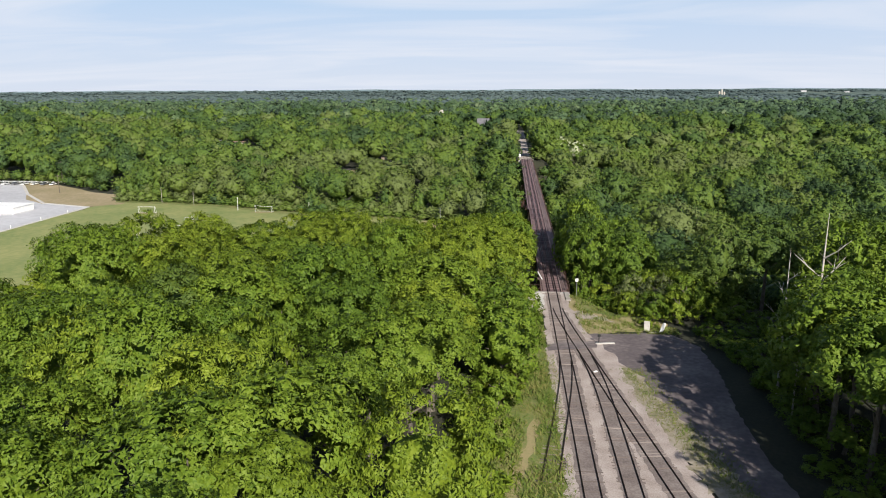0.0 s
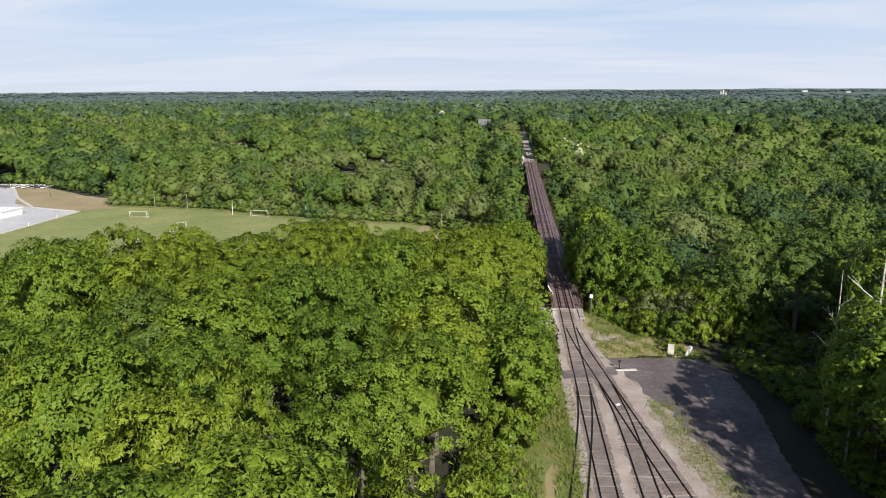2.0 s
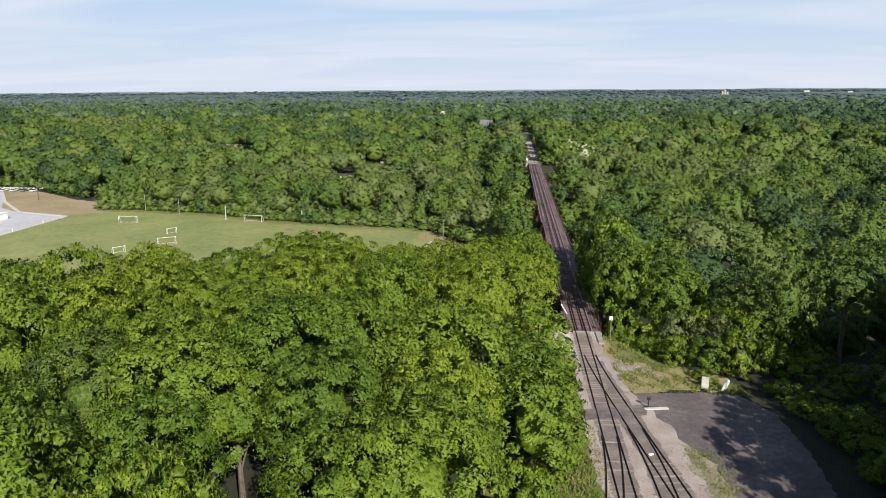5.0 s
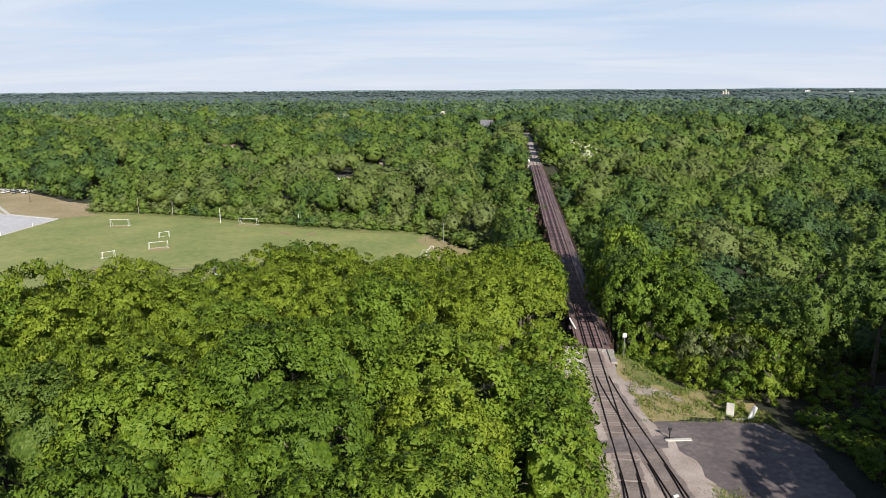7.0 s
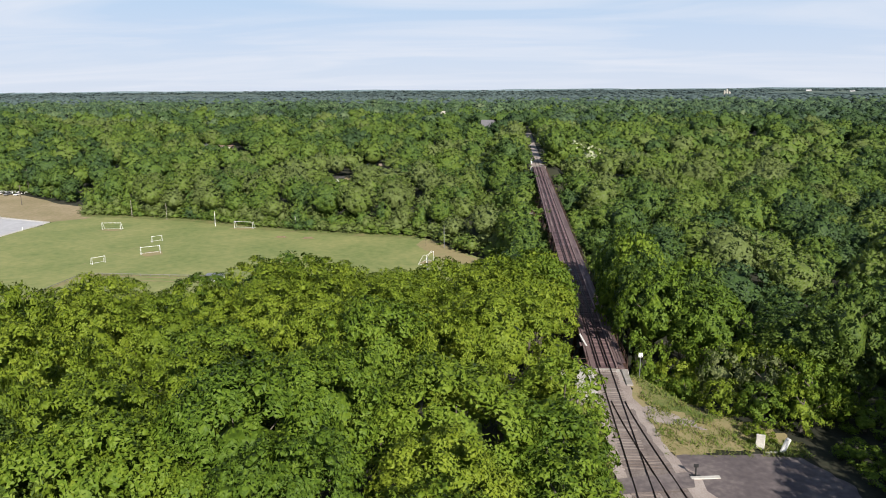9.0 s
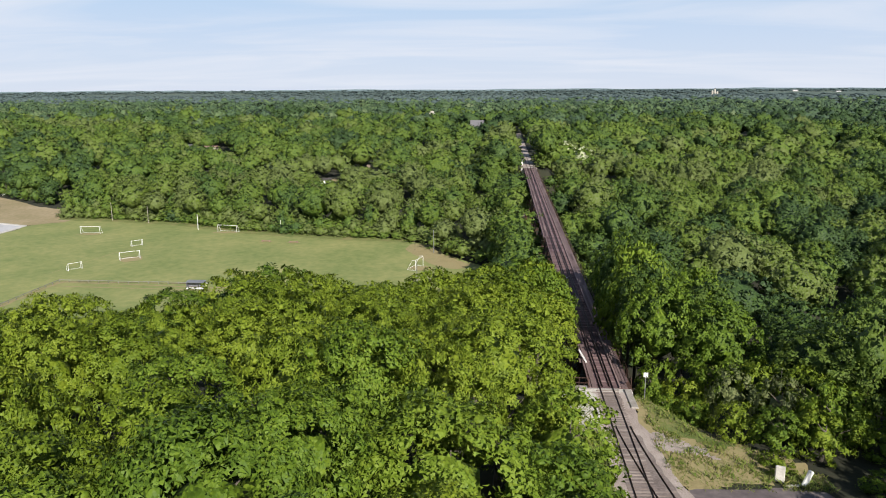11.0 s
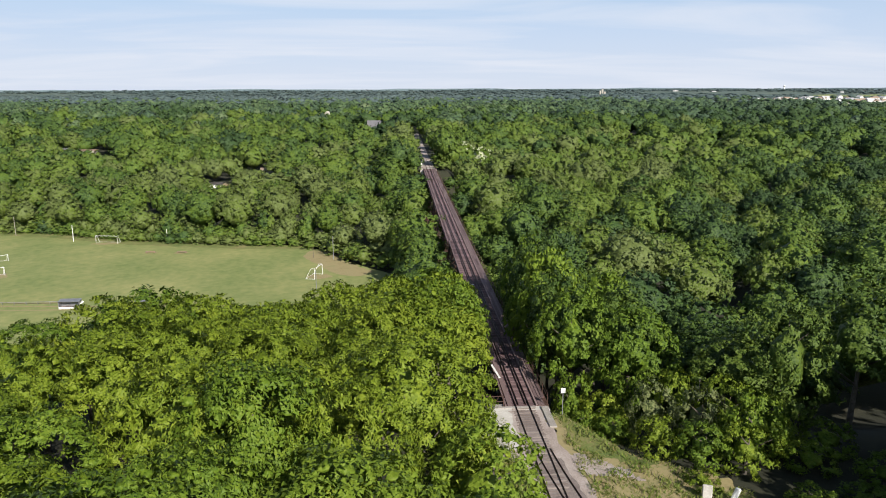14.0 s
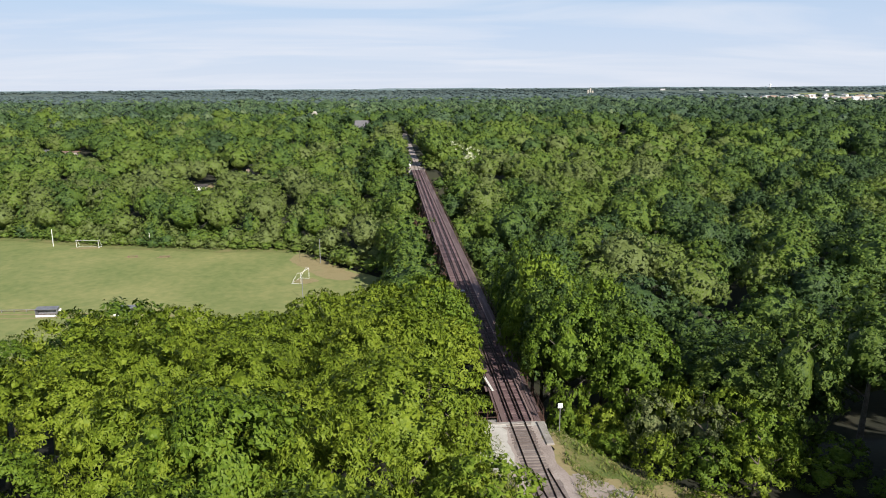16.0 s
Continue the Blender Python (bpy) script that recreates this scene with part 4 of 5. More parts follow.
# near woods on both sides of the yard
xs, ys = scatter(-84, -9, 19, 168, 8.2)
for x, y in zip(xs, ys):
    # lit and shadowed, deeper green parts are set by the leaf kind chosen
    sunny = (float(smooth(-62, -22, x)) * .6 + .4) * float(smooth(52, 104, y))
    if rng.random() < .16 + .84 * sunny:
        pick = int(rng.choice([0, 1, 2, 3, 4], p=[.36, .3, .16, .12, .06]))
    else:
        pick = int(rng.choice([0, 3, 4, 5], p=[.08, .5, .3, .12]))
    inner = float(smooth(27, 18, -x))
    top = (1 - inner) * np.interp(y, (80, 90, 100, 110, 120, 130, 140, 150, 160, 168), (18.0, 18.2, 17.2, 15.4, 12.4, 8.6, 5.0, 1.4, -1.6, -4.5)) + inner * np.interp(y, (105, 120, 130, 140, 150, 160, 168), (16.2, 14.6, 12.6, 10.6, 8.2, 5.8, 3.4))
    top += .9 * float(smooth(-60, -52, x)) * float(smooth(100, 112, y)) * (1 - float(smooth(118, 130, y)))
    top -= 1.8 * float(smooth(-45, -52, x)) * float(smooth(122, 134, y))
    top += 3.2 * float(smooth(-46, -38, x)) * float(smooth(112, 132, y)) * (1 - inner)
    if x < -7.7 - .64 * y:
        top = min(top, np.interp(y, (60, 70, 80, 90, 100, 110, 120, 130), (16.5, 15.5, 13.5, 11.5, 10.0, 9.0, 7.5, 6.0)))
    h = top + rng.uniform(-2.2, .4) + .8 * math.sin(x * .13) * math.sin(y * .11 + 1) - land1(x, y)
    h -= 2.4 * float(smooth(-16, -9, x)) * rng.uniform(.2, 1) + (4.6 * float(smooth(-54, -61, x)) + 1.8 * float(smooth(-62, -69, x))) * float(smooth(90, 99, y)) * (1 - .75 * float(smooth(105, 132, y)))
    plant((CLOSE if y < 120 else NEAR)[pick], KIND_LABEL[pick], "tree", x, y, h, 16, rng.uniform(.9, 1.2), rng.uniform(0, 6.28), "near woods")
xs, ys = scatter(17, 92, 22, 118, 7.0)
for x, y in zip(xs, ys):
    pick = int(rng.choice([0, 1, 3, 4, 5, 6], p=[.14, .1, .3, .16, .24, .06]))
    if x < 34:
        pick = int(rng.choice([7, 3, 4, 0], p=[.5, .2, .15, .15]))
    # deep shade here is put into the choice of dark leaf kinds
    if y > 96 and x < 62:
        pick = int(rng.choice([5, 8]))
    h = (16.0 + 2.6 * float(smooth(85, 65, y))) * rng.uniform(.88, 1.12)
    if 20 < x < 29 and 66 < y < 86:
        h *= .9
    if x < 36 and 87 < y < 115:
        continue
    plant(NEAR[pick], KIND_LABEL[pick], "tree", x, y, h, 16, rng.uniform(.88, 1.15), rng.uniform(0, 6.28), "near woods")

plant(CLOSE[3], KIND_LABEL[3], "tree", -31.4, 71.6, 14.5, 16, .95, 2.0, "near woods")

# tall trees south and east of the lot, added to keep the hollow in shade
# those below y 40 stand out of view, placed for the lot's shadow
for k, (x, y, h) in enumerate(((24.5, 1, 18), (25, 10, 19), (23.3, 19, 18), (31.5, 87, 20), (37, 90, 19), (22.8, 28, 16), (23.4, 37, 15.5), (24.4, 61.5, 16.5), (24.2, 69.0, 16.5), (25.2, 75.0, 16))):
    pick = (7, 3, 4)[k % 3]
    plant(NEAR[pick], KIND_LABEL[pick], "tree", x, y, h, 16, 1.05, k * 2.2, "near woods")
# low shaded scrub in the hollow
for k, (x, y, h) in enumerate(((22.2, 112, 4.0), (25, 115, 5.5), (24.5, 108, 2.6), (28, 111, 3.6), (22.4, 97.5, 1.8), (25.5, 101, 2.4), (29.5, 104.5, 3.2), (26.5, 94.5, 2.6), (32, 99, 4.2), (30.5, 92.5, 3.6), (35, 106, 4.4))):
    plant(BUSH[0], BUSH_LABEL[0], "bush", x, y, h, 5, .95, k * 1.9, "bushes in the hollow", .3)

# leafy trees that lean over the verge near the bridge
for k, y in enumerate(np.arange(77.5, 97, 5.0)):
    x = -8.2 - .7 * math.sin(k * 1.9)
    plant(NEAR[7], KIND_LABEL[7], "tree", x, float(y), 12.6 + 1.4 * math.sin(k * 2.3), 16, .92, k * 1.3, "near woods")

# bushes and low trees at the edges
edge = [(-7.6 + .9 * math.sin(y * .7) - 3.0 * float(smooth(80, 71, y)), y, 4.2 + 1.6 * math.sin(y * 1.3) + 1.8 * float(smooth(92, 100, y))) for y in np.arange(34, 118, 3.1)]
for k, (x, y, h) in enumerate(edge):
    # beyond y 92 brighter leaves stand in for sunlight on the bushes
    pick = (1, 0, 1)[k % 3] if y < 92 else 1
    plant(BUSH[pick], BUSH_LABEL[pick], "bush", x, y, h, 5, .85 + .2 * math.sin(k * 2.1), k * 1.7, "bushes along the verge", .3)
for k, (x, y, h, w) in enumerate(((6.0, 124.5, 8.0, .9), (9.5, 120.5, 4.6, .95), (8.3, 116.8, 3.4, .7), (11.5, 112.3, 4.4, .85), (14.6, 109.3, 4.8, .95), (18.0, 107.6, 5.4, 1.0), (19.6, 109.4, 7.6, 1.1), (16.2, 113.5, 7.0, 1.1), (12.8, 117.5, 7.6, 1.1), (8.6, 121.5, 6.2, .9), (12.2, 121.5, 8.2, 1.1), (16.0, 118.6, 8.6, 1.15), (10.6, 126.5, 9.5, 1.2), (18.8, 114.0, 8.0, 1.1), (6.2, 119.6, 2.6, .5), (13.2, 105.6, 2.0, .6), (21, 101.5, 2.4, .8), (23.5, 94, 2.6, .8), (23.5, 84, 2.4, .8))):
    pick = 2 if k in (7, 8) else k % 2
    plant(BUSH[pick], BUSH_LABEL[pick], "bush", x, y, h, 5, w, k * 2.3, "bushes beside the bridge", .4)

for k, y in enumerate(np.arange(44, 94, 3.4)):
    plant(BUSH[0], BUSH_LABEL[0], "bush", (22.6, 25.0)[k % 2] + 1.2 * math.sin(k * 2.7), float(y), (2.2, 3.8)[k % 2] + .8 * math.sin(k * 1.9), 5, (.8, 1.05)[k % 2], k * 1.4, "bushes beside the lot", .3)

# trees that flank the bridge
for k, (x, y, h) in enumerate(((7.4, 131, 21), (7.2, 137, 25), (7.2, 144, 28.5), (7.4, 151.5, 29.5), (7.6, 159, 28), (8.4, 167, 24), (13.5, 127, 17), (14.5, 134, 21), (15, 142, 24), (15.5, 150, 24), (22.5, 119, 12), (23, 128, 15), (-8.2, 127, 14.5), (-8.2, 133.5, 18.5), (-7.9, 140, 20.5), (-8.0, 147, 21.5), (-8.4, 154, 21.5), (-8.8, 161, 20))):
    # beyond x 20 dark leaves stand in for shade
    pick = (3, 5, 4, 5, 3, 5)[k % 6] if 0 < x < 20 else 5 if x > 0 else (0, 3, 1, 4, 3, 0)[k % 6]
    plant(NEAR[pick], KIND_LABEL[pick], "tree", x, y, h, 16, 1.02, k * 1.9, "trees beside the bridge")

# bare dead trees
for x, y, h, seed, r in ((25.6, 78.5, 22.0, 3, .25), (23.2, 80.6, 17.5, 8, .15), (23.2, 76.0, 11.0, 9, .11), (17.5, 117.5, 7.5, 5, .13)):
    dead = thing("dead_tree", pose(x, y, land1(x, y), 0, 0, seed * 40), "bare dead tree with bleached grey branches", "tree")
    part("trunk", trunk_bm(seed, h, r, 7, h * .19, bare=1), M_DEAD, dead)


def low_along_sight(x, y):
    """Lowers the trees along the camera's lines of sight so that the houses show."""
    f = np.ones(np.shape(x))
    for cx, cy, slope, wide in ((-98.9, 394, .25, 10), (-78.8, 422, .18, 10), (-204, 512, .42, 13), (243, 790, -.345, 14), (-33, 636, .035, 11)):
        f *= 1 - .46 * np.exp(-((x - cx - slope * (cy - y)) / wide) ** 2) * smooth(cy - 80, cy - 30, y) * smooth(cy + 5, cy, y)
    return f


def woods(name, x, y, top_h, kinds, full, mat, label, wide):
    """Many trees in one mesh."""
    verts, tints, norms = [], [], []
    n = len(x)
    which = rng.integers(0, len(kinds), n)
    turn = rng.uniform(0, 2 * np.pi, n)
    patch_tone = np.sin(x * .031 + 2) * np.sin(y * .027 + 1) + .7 * np.sin(x * .011 - y * .013 + .6)
    # tint carries painted haze beyond y 430 and painted shade round (46, 142)
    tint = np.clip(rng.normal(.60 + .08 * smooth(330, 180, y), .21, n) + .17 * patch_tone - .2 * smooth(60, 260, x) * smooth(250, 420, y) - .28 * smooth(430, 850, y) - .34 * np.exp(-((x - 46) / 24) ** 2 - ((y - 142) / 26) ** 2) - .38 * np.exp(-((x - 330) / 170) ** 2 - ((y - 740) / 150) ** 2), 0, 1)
    base = land(x, y)
    top_h = top_h * low_along_sight(x, y)
    tris, first = [], 0
    for k, (corners, faces, normals) in enumerate(kinds):
        s = which == k
        c, d = np.cos(turn[s])[:, None], np.sin(turn[s])[:, None]
        w, h = wide[s][:, None], (top_h[s] / full)[:, None]
        px, py, pz = corners[:, 0], corners[:, 1], corners[:, 2]
        v = np.stack([x[s][:, None] + (px * c - py * d) * w, y[s][:, None] + (px * d + py * c) * w, base[s][:, None] + pz * h], -1)
        verts.append(v.reshape(-1, 3))
        norms.append(np.stack([normals[:, 0] * c - normals[:, 1] * d, normals[:, 0] * d + normals[:, 1] * c, np.repeat(normals[None, :, 2], len(c), 0)], -1).reshape(-1, 3))
        tints.append(np.repeat(tint[s], len(corners)))
        tris.append((first + np.arange(s.sum())[:, None, None] * len(corners) + faces[None]).reshape(-1, 3))
        first += s.sum() * len(corners)
    me = mesh_np(name, np.concatenate(verts), np.concatenate(tris), mat, np.concatenate(tints), rounded=True, normals=np.concatenate(norms))
    return tagged(part(name, me, None), label, "woods", kind="stuff")


MID = [crown_arrays(30 + k, 5.3, 9.8, 11.8, 62, 17, .58, .38, -.3, (.7, 1.25), 0, .72, 1.0, lobes=3 + k % 3, squash=.85, inner=.82, deep=.88, rise=.2) for k in range(6)]
THICKET = [crown_arrays(40 + k, 5.2, 8.0, 15.5, 18, 9, 1.0, .65, -.85, (1.5, 2.4), 0, body=.5) for k in range(3)]
xs, ys = scatter(-330, 330, 128, 372, 11.6, .36)
keep = ~((np.abs(xs) < 18) & (ys < 168)) & ~((xs < 0) & (xs > -120) & (ys < 192))
xs, ys = xs[keep], ys[keep]
h = 15.0 * rng.triangular(.6, .92, 1.42, len(xs)) + 1.6 * np.sin(xs * .06) * np.sin(ys * .05)
h = np.where(xs < -17, h * .94, h)
# leafy margin along the field and the cleared bridge strip
ex, ey = scatter(-400, 60, 168, 392, 5.0)
near_open = ~(grown(ex + 9, ey) & grown(ex - 9, ey) & grown(ex, ey - 10) & grown(ex, ey + 7))
ex, ey = ex[near_open], ey[near_open]
low_h = rng.uniform(3.5, 8.5, len(ex))
hx = np.repeat(np.arange(-188, -40, 3.4), 3) + rng.uniform(-1.2, 1.2, 132)
hy = np.interp(hx, FIELD_X, FIELD_Y) + np.tile((3.6, 6.8, 10.6), 44) + rng.uniform(-.8, .8, 132)
ex, ey, low_h = np.concatenate([ex, hx]), np.concatenate([ey, hy]), np.concatenate([low_h, np.tile((3.2, 6.8, 9.8), 44) * rng.uniform(.7, 1.3, 132)])
woods("thicket", ex, ey, low_h, THICKET, 16, LEAF_WOODS, "bushy margin of the woods, leafy to the ground", rng.uniform(.4, .7, len(ex)))
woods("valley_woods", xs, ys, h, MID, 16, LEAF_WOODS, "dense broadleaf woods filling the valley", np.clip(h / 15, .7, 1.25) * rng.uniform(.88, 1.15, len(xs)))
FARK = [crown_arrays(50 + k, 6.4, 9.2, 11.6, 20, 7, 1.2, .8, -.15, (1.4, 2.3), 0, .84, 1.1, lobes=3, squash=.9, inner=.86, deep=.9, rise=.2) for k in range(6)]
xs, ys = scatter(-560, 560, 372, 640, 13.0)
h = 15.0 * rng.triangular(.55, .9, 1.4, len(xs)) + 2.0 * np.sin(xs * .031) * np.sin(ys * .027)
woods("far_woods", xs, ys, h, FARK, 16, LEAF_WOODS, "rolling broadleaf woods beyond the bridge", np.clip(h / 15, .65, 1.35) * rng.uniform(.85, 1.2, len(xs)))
FARTHER = [crown_arrays(60 + k, 6.2, 9.0, 11.6, 8, 3, 2.0, 1.4, .0, (2.2, 3.2), 0, .92, 1.1, lobes=2, squash=.9, inner=.9, deep=.9, rise=.2) for k in range(6)]
xs, ys = scatter(-900, 900, 640, 1250, 15.5)
h = 15.0 * rng.triangular(.55, .9, 1.4, len(xs)) + 2.0 * np.sin(xs * .031) * np.sin(ys * .027)
w = np.clip(h / 15, .65, 1.35) * rng.uniform(.9, 1.25, len(xs))
# share of trees that take the hazed leaf colour grows with distance
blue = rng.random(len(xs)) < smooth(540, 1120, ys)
for mixed, mat, label in ((~blue, LEAF_WOODS, "rolling green woods towards the plain"), (blue, LEAF_FAR_HAZE, "woods towards the plain with bluish haze painted in")):
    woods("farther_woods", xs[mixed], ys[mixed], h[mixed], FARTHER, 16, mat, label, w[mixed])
DISTK = [crown_arrays(70 + k, 4.6, 9, 10, 2, 0, 4.0, 3.0, .3, (3.4, 4.6), 0, .95, .8, squash=.9, inner=.5) for k in range(6)]
xs, ys = scatter(-1900, 1900, 1250, 2350, 23)
h = (14 - 3 * smooth(500, 800, xs)) * rng.uniform(.7, 1.25, len(xs))
w = rng.uniform(1.5, 2.4, len(xs))
# painted haze again: more of the bluest leaves farther out
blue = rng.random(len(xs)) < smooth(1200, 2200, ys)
for mixed, mat in ((~blue, LEAF_FAR_HAZE), (blue, LEAF_HAZE)):
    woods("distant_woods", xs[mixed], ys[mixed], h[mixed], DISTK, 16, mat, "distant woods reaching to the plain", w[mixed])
xs, ys = scatter(-3600, 3600, 2350, 4500, 50)
farm = (np.sin(xs * .0021 + 1.7) * np.sin(ys * .0033) > .62) | ((xs > 1300) & (xs < 2000) & (ys > 2550) & (ys < 3100))
xs, ys = xs[~farm], ys[~farm]
h = 11 * rng.uniform(.5, 1.2, len(xs))
woods("horizon_woods", xs, ys, h, DISTK, 16, LEAF_HAZE, "woods near the horizon with blue haze painted in", rng.uniform(2.6, 4.4, len(xs)))

# weeds and long grass
def tufts(name, spots, length, width, mat, label):
    n = len(spots)
    a = rng.uniform(0, 6.28, n)
    lean = rng.normal(0, .9, (n, 2))
    L = length * rng.uniform(.5, 1.4, n)
    base = np.stack([spots[:, 0], spots[:, 1], spots[:, 2]], -1)
    side = np.stack([np.cos(a), np.sin(a), 0 * a], -1) * (width * rng.uniform(.6, 1.3, n))[:, None] / 2
    tip = base + np.stack([lean[:, 0] * L, lean[:, 1] * L, L], -1)
    corners = np.stack([base - side, base + side, tip + side * .5, tip - side * .5], 1).reshape(-1, 3)
    return tagged(part(name, mesh_np(name, corners, leaf_faces(corners), mat), None), label, "grass", kind="stuff")


spots = []
for x0, x1, y0, y1, count in ((-12, -2.4, 46, 120, 26000), (3.2, 12, 101, 121, 2600), (11, 17, 101.5, 105, 1500), (5.6, 12.4, 50, 88, 4500), (-2.6, -1.4, 50, 92, 1200)):
    x, y = rng.uniform(x0, x1, count), rng.uniform(y0, y1, count)
    if x1 == 12.4:
        x = np.interp(y, (50, 66, 76, 88), (14.6, 12.0, 9.6, 8.0)) + rng.normal(0, 1.0, count)
    clear = (np.sin(x * 1.7 + y * .4) + np.sin(y * .9 - x) > -1.4) & ~((np.abs(x + 5.4) < .7) & (y < 74))
    x, y = x[clear], y[clear]
    spots.append(np.stack([x, y, land(x, y) + .13], -1))
tufts("weeds", np.concatenate(spots), .17, .08, LEAF_WEED, "tall weeds and grass along the tracks")
x, y = rng.uniform(-11, -2.3, 15000), rng.uniform(48, 112, 15000)
thick = (np.sin(x * 1.1 + y * .23) + np.sin(y * .51 - x * .7) + rng.normal(0, .5, len(x)) > -.5) & (np.abs(x + np.interp(y, (48, 57, 64, 73), (8.7, 7.4, 5.8, 4.4))) > .65 * (y < 74))
x, y = x[thick], y[thick]
bx, by = rng.uniform(2.8, 15, 5200), rng.uniform(102.4, 121, 5200)
bank = (by > np.interp(bx, (2.8, 6, 12, 15), (104, 103, 102.8, 102.6))) & (by < np.interp(bx, (2.8, 5, 9, 15), (121, 121, 112, 106))) & (np.sin(bx * 2.1 + by) + np.sin(by * 1.3 - bx) + rng.normal(0, .6, len(bx)) > .2)
x, y = np.concatenate([x, bx[bank]]), np.concatenate([y, by[bank]])
tufts("tall_weeds", np.stack([x, y, land(x, y) + .12], -1), .33, .13, LEAF_WEED, "rank green weeds covering verge and bank")


# ---------------------------------------------------------------- things on and round the field
FZ = -15.46


def goal(x, y, turn, width, height, depth, label):
    g = thing("goal", pose(x, y, FZ, 0, 0, turn), label, "football goal", "goals on the field")
    r = .055
    for s in (-1, 1):
        part("post", tube_bm([(s * width / 2, 0, 0), (s * width / 2, 0, height)], [r, r], 8), M_WHITE, g)
        part("stay", tube_bm([(s * width / 2, 0, height), (s * width / 2, depth * .35, height)], [r * .8, r * .8], 6), M_WHITE, g)
        part("back_leg", tube_bm([(s * width / 2, depth * .35, height), (s * width / 2, depth, 0)], [r * .8, r * .8], 6), M_WHITE, g)
        part("side_bar", tube_bm([(s * width / 2, 0, .06), (s * width / 2, depth, .06)], [r * .6, r * .6], 6), M_WHITE, g)
    part("crossbar", tube_bm([(-width / 2 - .06, 0, height), (width / 2 + .06, 0, height)], [r, r], 8), M_WHITE, g)
    part("back_bar", tube_bm([(-width / 2, depth, .06), (width / 2, depth, .06)], [r * .6, r * .6], 6), M_WHITE, g)
    return g


goal(-109.4, 288.6, -8, 7.3, 2.5, 2.0, "full-size white metal goal near the trees")
goal(-157.0, 283.0, 4, 6.8, 2.6, 1.8, "white goal frame near the field's far side")
goal(-123.2, 245.8, 36, 5.6, 2.4, 2.2, "white goal standing askew on the grass")
goal(-132.5, 232.6, 55, 3.8, 2.0, 1.4, "small white training goal on the grass")
goal(-130.3, 264.3, 48, 3.4, 1.9, 1.2, "small white training goal beyond the larger one")
goal(-35.2, 240.0, 74, 5.6, 2.9, 2.6, "white goal seen side-on in the dry corner")


def pole(x, y, z, height, radius, mat, label, lean=0.0, arm=False):
    p = thing("pole", pose(x, y, z, lean, lean * .6, 0), label, "pole")
    part("shaft", tube_bm([(0, 0, -.3), (0, 0, height)], [radius, radius * .75], 8), mat, p)
    if arm:
        part("crossarm", box_bm(-1.1, 1.1, -.06, .06, height - .7, height - .55, bevel=.01), mat, p)
    else:
        part("cap", tube_bm([(0, 0, height), (0, 0, height + .08)], [radius, radius * .5], 8), mat, p)
    return p


pole(-34.0, 223.5, FZ, 5.6, .10, M_GREYMETAL, "thin pale pole at the near edge of the field")
pole(-32.9, 260.0, FZ, 7.0, .12, M_GREYMETAL, "tall thin pole beside the trees")
pole(-39.0, 262.0, FZ, 3.4, .06, M_BARK, "thin dark stake in the dry grass")
pole(-121.5, 292.0, FZ, 5.6, .11, M_WHITE, "white pole leaning slightly by the goal", 2.5)
pole(-90.5, 290.5, FZ, 4.2, .10, M_WHITE, "white pole against the treeline", 3)
pole(-146.0, 304.0, FZ, 6.5, .08, M_DEAD, "bleached pole at the wood's edge")
pole(-163.0, 309.0, FZ, 7.0, .08, M_DEAD, "bleached pole at the wood's edge")
pole(-229.5, 337, FZ, 9.0, .17, M_BARK, "wooden utility pole on bare earth", 1.5, True)
pole(-250, 372, FZ, 12.0, .17, M_BARK, "wooden utility pole behind the car park", -1, True)


def dugout(x, y, turn, label):
    d = thing("bench_shelter", pose(x, y, FZ, 0, 0, turn) @ Matrix.Scale(.88, 4), label, "shelter", "team shelters")
    part("roof", box_bm(-2.75, 2.75, -1.0, 1.0, 0, .07, m=pose(0, 0, 2.15, 10, 0, 0), bevel=.01), M_GREYMETAL, d, "grey sloping metal roof")
    part("front_panel", box_bm(-2.6, 2.6, -.98, -.92, .1, .62, bevel=.01), M_WHITE, d, "white front panel")
    part("back_panel", box_bm(-2.6, 2.6, .82, .88, .1, 2.2, bevel=.01), M_GREYMETAL, d, "grey back wall")
    for s in (-1, 1):
        part("end_panel", box_bm(s * 2.62 - .03, s * 2.62 + .03, -.9, .85, .1, 1.9, bevel=.01), M_GREYMETAL, d)
        for yy in (-.9, .85):
            part("post", tube_bm([(s * 2.6, yy, 0), (s * 2.6, yy, 2.1)], [.05, .05], 6), M_GREYMETAL, d)
    part("bench", box_bm(-2.4, 2.4, .2, .55, .42, .48, bevel=.01), M_PLANK, d, "wooden bench board")
    part("flap", box_bm(-.2, .2, -.04, .04, 0, 1.2, m=pose(2.8, -.4, 1.1, 0, 40, 0), bevel=.01), M_WHITE, d, "white board at the end")
    return d


dugout(-89.9, 215.4, 1, "grey-roofed team shelter with a white front on the field")
dugout(-72.7, 214.6, 2, "grey-roofed team shelter with white front near the trees")
for cx, cy in ((-90.4, 273.4), (-80.6, 272.3)):
    bench = thing("low_bench", pose(cx, cy, FZ, 0, 0, 2), "low reddish bench on worn earth", "bench")
    part("seat", box_bm(-1.5, 1.5, -.25, .25, .38, .46, bevel=.01), M_BROWNWALL, bench)
    for s in (-1, 1):
        part("leg", box_bm(s * 1.2 - .06, s * 1.2 + .06, -.2, .2, 0, .38), M_BROWNWALL, bench)


